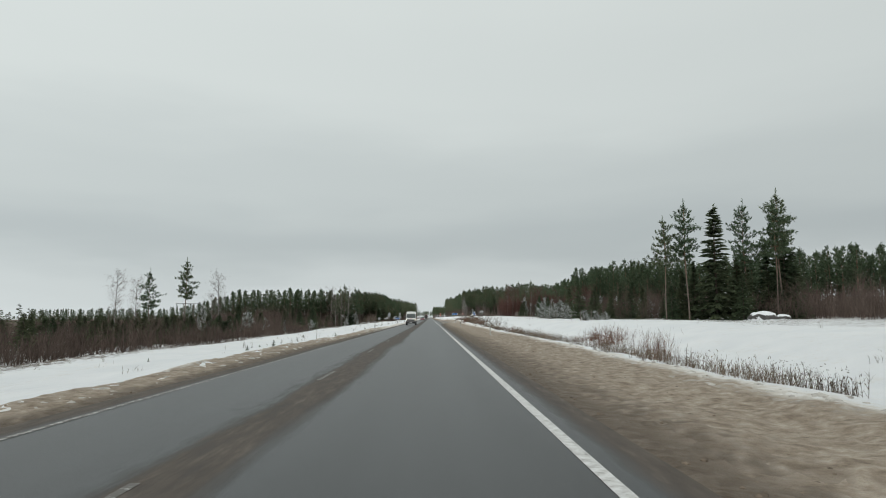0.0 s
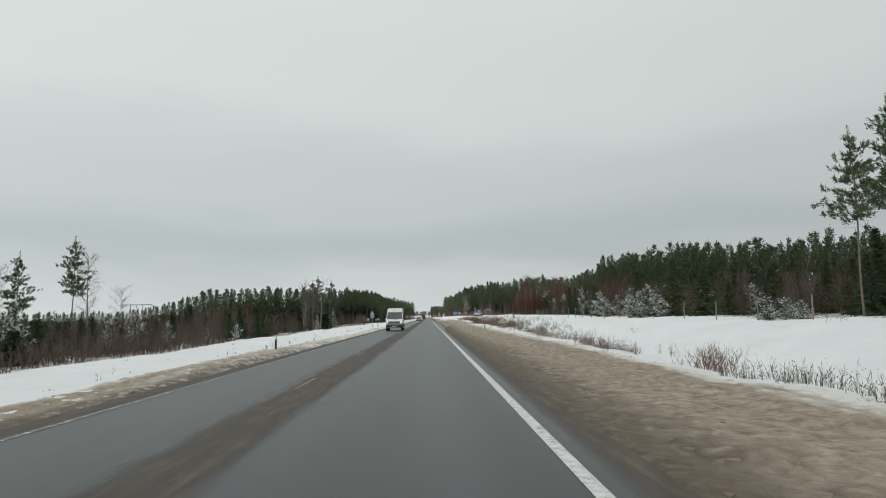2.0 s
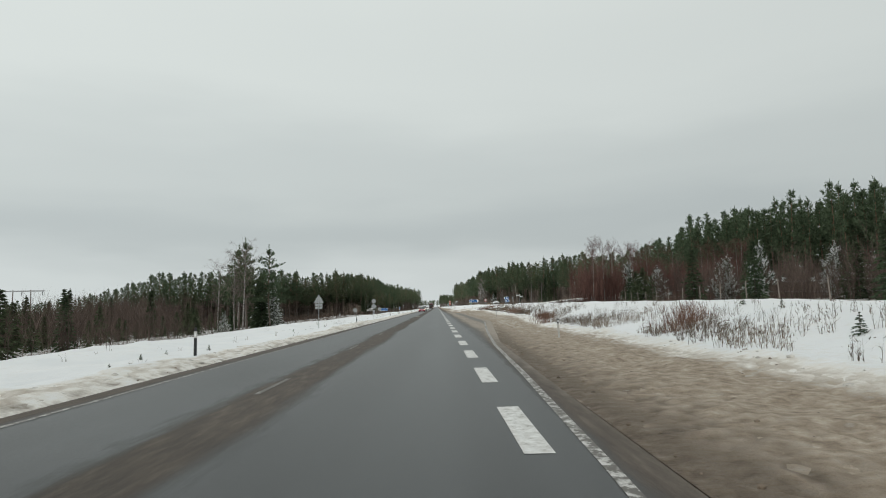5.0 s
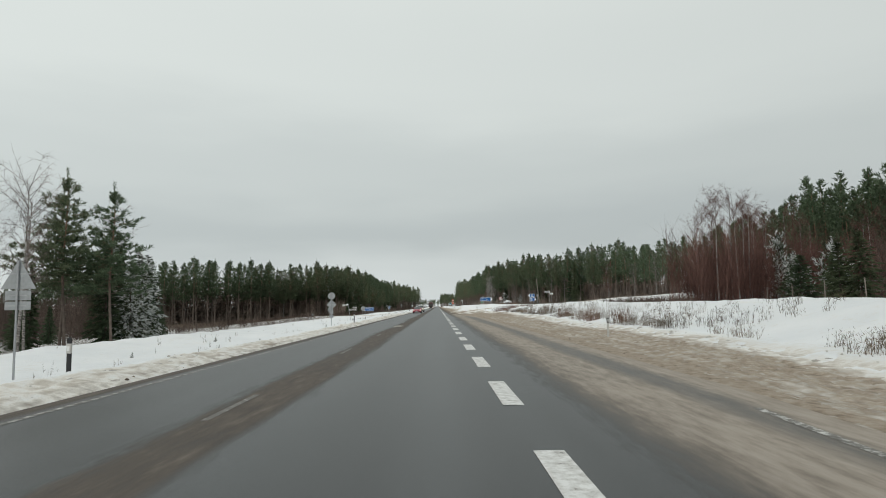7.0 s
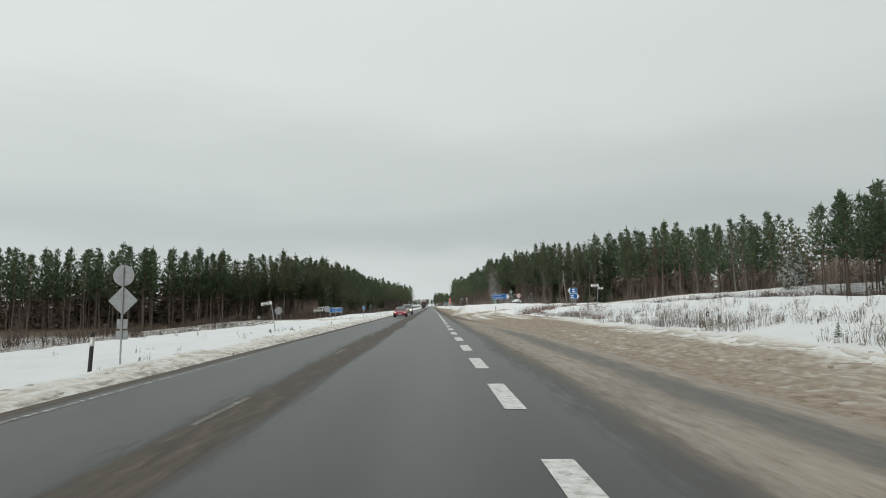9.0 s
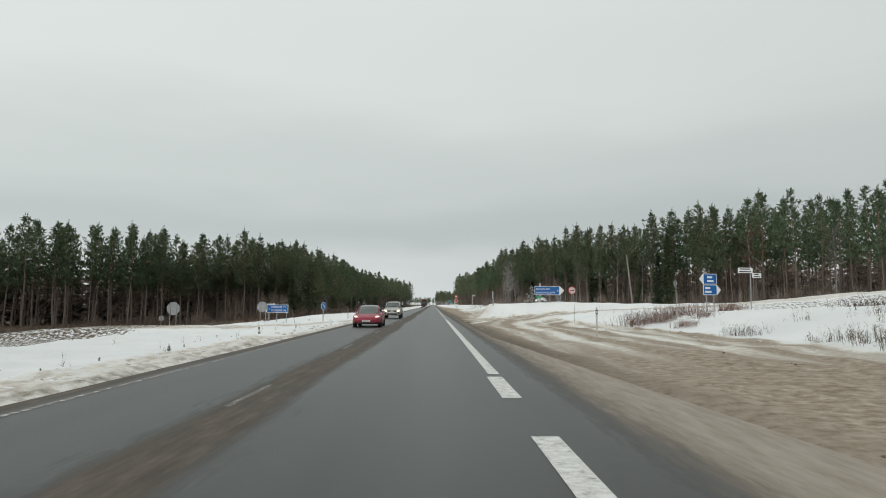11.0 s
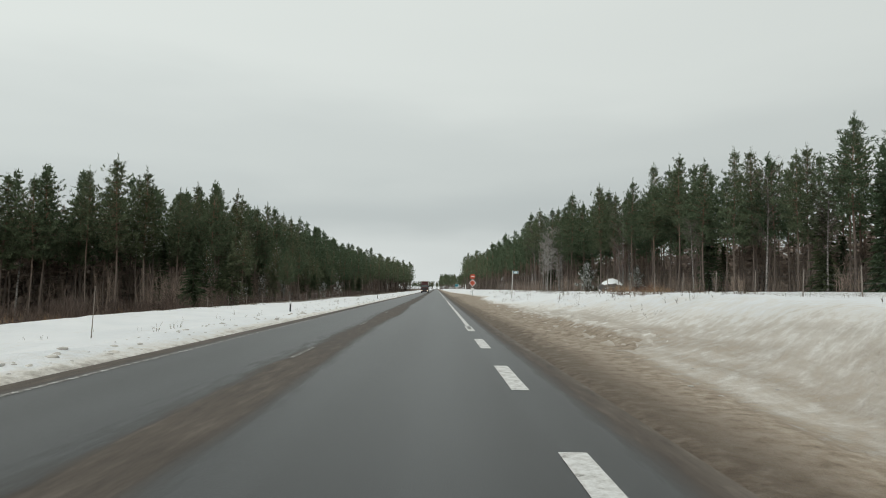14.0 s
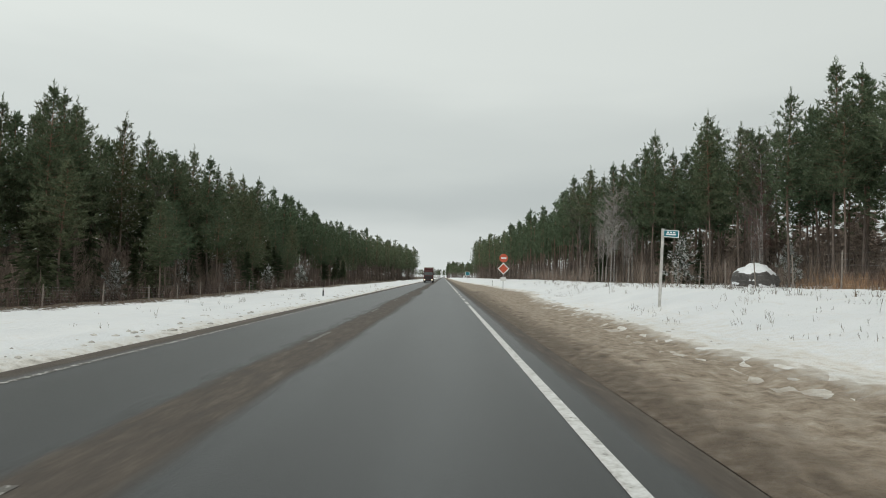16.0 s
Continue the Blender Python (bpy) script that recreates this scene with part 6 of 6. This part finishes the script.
def white_van(x, y):
    t = thing("delivery_van", pose(x, y, 0.0), "white high-roof delivery van with red graphics, headlights on", "van")

    def wid(yy, z):
        return (0.99 if z < 1.25 else 0.99 - 0.13 * (z - 1.25) / 1.4) * (0.93 if yy < 0.3 else 1.0)
    prof = [(0.10, 0.32), (0.02, 0.55), (0.0, 0.85), (0.06, 1.06), (0.28, 1.20), (0.95, 1.40), (1.52, 2.10), (1.85, 2.48), (2.4, 2.63), (5.22, 2.63), (5.34, 2.5), (5.40, 0.95), (5.35, 0.35)]
    part("body", hull(prof, wid, 0.10, 4), M_VANWHITE, t, "white painted body", True)
    part("windscreen", slab([(-0.90, 0.955, 1.435), (0.90, 0.955, 1.435), (0.83, 1.525, 2.16), (-0.83, 1.525, 2.16)]), M_GLASS, t, "dark windscreen")
    part("scuttle", slab([(-0.90, 0.88, 1.39), (0.90, 0.88, 1.39), (0.90, 0.955, 1.435), (-0.90, 0.955, 1.435)], 0.02), M_DARKTRIM, t, "black scuttle below the windscreen")
    part("wiper", slab([(-0.45, 0.90, 1.43), (0.25, 0.98, 1.50), (0.25, 1.0, 1.53), (-0.45, 0.93, 1.45)]), M_DARKTRIM, t)
    part("bonnet_graphic", slab([(-0.25, 0.42, 1.262), (0.22, 0.58, 1.312), (0.42, 0.72, 1.352), (0.02, 0.62, 1.322)], 0.010), M_DECAL, t, "red graphic")
    part("bonnet_seam", slab([(-0.80, 0.05, 1.075), (0.80, 0.05, 1.075), (0.80, 0.06, 1.095), (-0.80, 0.06, 1.095)], 0.014), M_DARKTRIM, t)
    part("grille", box_bm(-0.62, 0.62, -0.045, 0.10, 0.84, 1.05, 0.03), M_DARKTRIM, t, "black grille")
    for z in (0.885, 0.995):
        part("grille_bar", box_bm(-0.60, 0.60, -0.058, -0.04, z, z + 0.016, 0.004), M_RIM, t)
    part("badge", tube_bm((0, -0.065, 0.955), (0, -0.03, 0.955), 0.09, sides=16), M_RIM, t)
    part("bumper", box_bm(-0.93, 0.93, -0.06, 0.5, 0.30, 0.75, 0.06), M_DARKTRIM, t, "black lower bumper")
    part("bumper_trim", box_bm(-0.66, 0.66, -0.075, 0.0, 0.36, 0.40, 0.01), M_RIM, t)
    for s in (-1, 1):
        part("headlight_housing", slab([(s * 0.60, 0.00, 0.84), (s * 0.91, 0.10, 0.90), (s * 0.93, 0.30, 1.12), (s * 0.62, 0.06, 1.06)], 0.03), M_DARKTRIM, t, "dark lamp housing")
        part("headlight", slab([(s * 0.66, 0.01, 0.95), (s * 0.86, 0.06, 0.965), (s * 0.885, 0.19, 1.09), (s * 0.70, 0.10, 1.05)], 0.035), M_LAMP, t, "lit headlight")
        part("door_window", slab([(s * 1.0, 1.22, 1.45), (s * 1.0, 2.22, 1.45), (s * 0.918, 2.22, 2.15), (s * 0.918, 1.70, 2.15)]), M_GLASS, t, "dark door window")
        part("side_window", slab([(s * 0.99, 2.36, 1.50), (s * 0.99, 4.5, 1.50), (s * 0.918, 4.5, 2.15), (s * 0.918, 2.36, 2.15)]), M_GLASS, t, "dark side window")
        part("side_graphic", slab([(s * 1.008, 3.1, 1.10), (s * 1.008, 3.45, 1.05), (s * 0.957, 4.1, 1.80), (s * 0.936, 3.9, 2.12), (s * 0.945, 3.3, 1.95), (s * 0.99, 2.95, 1.55)], 0.016), M_DECAL, t, "red graphic")
        part("belt_line", box_bm(min(s * 0.97, s * 1.003), max(s * 0.97, s * 1.003), 0.95, 5.2, 1.34, 1.36, 0.004), M_DARKTRIM, t)
        part("side_trim", box_bm(min(s * 0.96, s * 1.02), max(s * 0.96, s * 1.02), 1.35, 5.2, 0.46, 0.76, 0.02), M_DARKTRIM, t, "black lower cladding")
        part("sill", box_bm(min(s * 0.94, s * 1.0), max(s * 0.94, s * 1.0), 1.4, 3.70, 0.30, 0.44, 0.02), M_VANWHITE, t)
        mirror(t, s * 0.95, 1.30, 1.46, M_DARKTRIM, 1.2)
        wheel(t, s * 0.88, 0.98, 0.35, 0.24)
        wheel(t, s * 0.88, 4.12, 0.35, 0.24)
    plate_bar(t, -0.075, 0.53)
    part("roof_lamp", box_bm(-0.05, 0.05, 1.62, 1.72, 2.25, 2.32, 0.01), M_DARKTRIM, t)


def red_car(x, y):
    t = thing("sedan_car", pose(x, y, 0.0), "dark red electric sedan with dirty front, headlights on", "car")
    rows = [(0.0, 0.48, 0.36, 0.52), (0.06, 0.68, 0.27, 0.60), (0.2, 0.82, 0.21, 0.675), (0.5, 0.895, 0.19, 0.765), (0.9, 0.92, 0.18, 0.855), (1.3, 0.92, 0.18, 0.93), (1.8, 0.92, 0.18, 0.97), (3.0, 0.92, 0.18, 1.0),
            (3.9, 0.92, 0.19, 1.05), (4.4, 0.885, 0.24, 1.07), (4.6, 0.81, 0.32, 1.02), (4.69, 0.6, 0.45, 0.9)]
    part("body", loft(rows), M_REDPAINT, t, "dark red painted body", True)
    cab = [(0.98, 0.72, 0.74, 0.86), (1.35, 0.79, 0.8, 1.06), (1.85, 0.80, 0.8, 1.32), (2.3, 0.80, 0.8, 1.425), (2.8, 0.80, 0.8, 1.44), (3.4, 0.79, 0.8, 1.36), (4.0, 0.76, 0.8, 1.19), (4.45, 0.66, 0.8, 1.05)]
    part("greenhouse", loft(cab, 4.4, 28, 4, 0.22), M_GLASS, t, "dark glass windows and roof", True)
    for s in (-1, 1):
        part("pillar", rail([(s * 0.77, 1.02, 0.86), (s * 0.715, 1.40, 1.02), (s * 0.635, 1.86, 1.25), (s * 0.585, 2.3, 1.36), (s * 0.585, 2.8, 1.375), (s * 0.59, 3.4, 1.29), (s * 0.62, 4.05, 1.11), (s * 0.66, 4.4, 1.0)], 0.032), M_REDPAINT, t, "red roof pillar")
        part("centre_pillar", rail([(s * 0.80, 2.55, 0.98), (s * 0.61, 2.50, 1.35)], 0.026), M_DARKTRIM, t)
        part("headlight", slab([skin(rows, s * 0.55, 0.17, lift=0.0), skin(rows, s * 0.73, 0.24, lift=-0.02), skin(rows, s * 0.82, 0.52, lift=0.0), skin(rows, s * 0.68, 0.40, lift=0.01)], 0.03), M_LAMP, t, "lit swept headlight")
        part("fog_slot", box_bm(min(s * 0.56, s * 0.74), max(s * 0.56, s * 0.74), 0.02, 0.2, 0.30, 0.40, 0.03), M_DARKTRIM, t)
        mirror(t, s * 0.88, 1.55, 0.94, M_REDPAINT, 0.6)
        wheel(t, s * 0.815, 0.92, 0.335, 0.235)
        wheel(t, s * 0.815, 3.78, 0.335, 0.235)
        part("sill", box_bm(min(s * 0.84, s * 0.925), max(s * 0.84, s * 0.925), 1.35, 3.35, 0.18, 0.27, 0.02), M_DARKTRIM, t)
        part("door_seam", rail([(s * 0.925, 1.45, 0.35), (s * 0.925, 1.42, 0.85), (s * 0.90, 1.5, 0.95)], 0.006, 5), M_DARKTRIM, t)
        part("door_handle", box_bm(min(s * 0.91, s * 0.93), max(s * 0.91, s * 0.93), 2.25, 2.45, 0.80, 0.82, 0.004), M_RIM, t)
    part("lower_grille", box_bm(-0.55, 0.55, -0.02, 0.14, 0.24, 0.33, 0.03), M_DARKTRIM, t, "black lower grille")
    part("badge", box_bm(-0.03, 0.03, 0.17, 0.21, 0.665, 0.685, 0.004), M_RIM, t)
    plate_bar(t, -0.012, 0.42)


def pickup(x, y):
    t = thing("pickup_truck", pose(x, y, 0.0), "silver pickup with hard canopy and slushy flanks, headlights on", "pickup")
    rows = [(-0.06, 0.50, 0.46, 0.74), (0.0, 0.70, 0.38, 0.84), (0.10, 0.82, 0.35, 0.92), (0.28, 0.89, 0.35, 0.98), (0.6, 0.90, 0.38, 1.045), (1.1, 0.90, 0.44, 1.12), (1.7, 0.89, 0.44, 1.17), (4.9, 0.89, 0.46, 1.18), (5.08, 0.86, 0.50, 1.15), (5.16, 0.78, 0.6, 1.05)]
    part("body", loft(rows, 5.5), M_SILVER, t, "silver painted body", True)
    cab = [(1.12, 0.78, 1.0, 1.13), (1.45, 0.84, 1.0, 1.36), (1.9, 0.86, 1.0, 1.66), (2.2, 0.86, 1.0, 1.76), (3.0, 0.86, 1.0, 1.80), (4.4, 0.86, 1.0, 1.79), (4.85, 0.85, 1.0, 1.72), (5.1, 0.80, 1.0, 1.30)]
    part("cab", loft(cab, 5.0, 32, 4, 0.16), M_SILVER, t, "silver cab and canopy", True)
    part("windscreen", slab([(-0.74, 1.20, 1.17), (0.74, 1.20, 1.17), (0.62, 1.92, 1.675), (-0.62, 1.92, 1.675)], 0.022), M_GLASS, t, "dark windscreen")
    part("canopy_gap", box_bm(-0.80, 0.80, 3.50, 3.56, 1.10, 1.785, 0.01), M_DARKTRIM, t, "dark gap between cab and canopy")
    part("wiper", slab([(-0.5, 1.20, 1.22), (0.3, 1.24, 1.25), (0.3, 1.26, 1.27), (-0.5, 1.22, 1.24)]), M_DARKTRIM, t)
    for s in (-1, 1):
        for y0, y1, y2, y3 in ((1.55, 2.60, 2.60, 2.12), (2.70, 3.42, 3.38, 2.70), (3.62, 4.85, 4.68, 3.66)):
            part("side_window", slab([(s * 0.850, y0, 1.22), (s * 0.850, y1, 1.22), (s * 0.762, y2, 1.64), (s * 0.762, y3, 1.64)], 0.016), M_GLASS, t)
        part("headlight", slab([(s * 0.48, -0.065, 0.745), (s * 0.75, 0.0, 0.755), (s * 0.82, 0.16, 0.895), (s * 0.52, 0.005, 0.885)], 0.045), M_LAMP, t, "lit headlight")
        part("fog_lamp", tube_bm((s * 0.68, -0.035, 0.57), (s * 0.68, 0.12, 0.57), 0.085, sides=16), M_DARKTRIM, t)
        mirror(t, s * 0.86, 1.62, 1.22, M_DARKTRIM, 1.2)
        wheel(t, s * 0.79, 0.95, 0.38, 0.25)
        wheel(t, s * 0.79, 3.95, 0.38, 0.25)
        part("side_step", box_bm(min(s * 0.80, s * 0.93), max(s * 0.80, s * 0.93), 1.5, 3.3, 0.40, 0.47, 0.02), M_DARKTRIM, t)
        part("roof_rack_rail", box_bm(min(s * 0.56, s * 0.60), max(s * 0.56, s * 0.60), 2.5, 4.6, 1.76, 1.80, 0.008), M_DARKTRIM, t)
        part("door_seam", rail([(s * 0.893, 1.55, 0.52), (s * 0.893, 1.52, 1.10)], 0.006, 5), M_DARKTRIM, t)
        part("grille", box_bm(min(s * 0.16, s * 0.50), max(s * 0.16, s * 0.50), -0.075, 0.10, 0.72, 0.865, 0.03), M_DARKTRIM, t, "black grille half")
    part("grille_centre", plate_bm([(-0.24, 0.68), (0.24, 0.68), (0.05, 0.90), (-0.05, 0.90)], -0.085, 0.05), M_SILVER, t)
    part("bumper", box_bm(-0.52, 0.52, -0.09, 0.2, 0.40, 0.56, 0.05), M_DARKTRIM, t, "black bumper mouth")
    part("skid_plate", box_bm(-0.30, 0.30, -0.10, 0.1, 0.36, 0.41, 0.015), M_RIM, t)
    part("underside", box_bm(-0.80, 0.80, 0.15, 5.0, 0.34, 0.5, 0.03), M_DARKTRIM, t, "dark underside")
    plate_bar(t, -0.088, 0.625)


def lorry(x, y):
    t = thing("lorry", pose(x, y, 0.0), "distant dark red articulated lorry with headlights on", "truck")
    part("cab", box_bm(-1.22, 1.22, 0, 2.2, 0.55, 3.1, 0.12), M_MAROON, t, "dark maroon cab")
    part("air_deflector", box_bm(-1.1, 1.1, 0.5, 2.1, 3.1, 3.75, 0.2), M_MAROON, t)
    part("windscreen", box_bm(-1.08, 1.08, -0.02, 0.1, 1.85, 2.65, 0.02), M_GLASS, t)
    part("grille", box_bm(-0.9, 0.9, -0.02, 0.1, 0.95, 1.6, 0.03), M_DARKTRIM, t)
    part("bumper", box_bm(-1.22, 1.22, -0.08, 0.6, 0.3, 0.85, 0.05), M_DARKTRIM, t)
    part("trailer", box_bm(-1.25, 1.25, 2.7, 14.5, 1.1, 3.95, 0.05), M_SILVER, t)
    part("chassis", box_bm(-0.5, 0.5, 1.5, 14.3, 0.7, 1.1, 0.02), M_DARKTRIM, t)
    for s in (-1, 1):
        part("headlight", box_bm(min(s * 0.75, s * 1.1), max(s * 0.75, s * 1.1), -0.1, 0.1, 0.62, 0.82, 0.02), M_LAMP, t, "lit headlight")
        mirror(t, s * 1.22, 0.3, 2.0, M_DARKTRIM, 2.0)
        for yy in (1.3, 4.0, 11.0, 12.4):
            wheel(t, s * 1.05, yy, 0.5, 0.3)


white_van(-4.1, 123.4)
red_car(-4.35, 311.4)
pickup(-4.3, 336.6)
lorry(-3.9, 545.0)
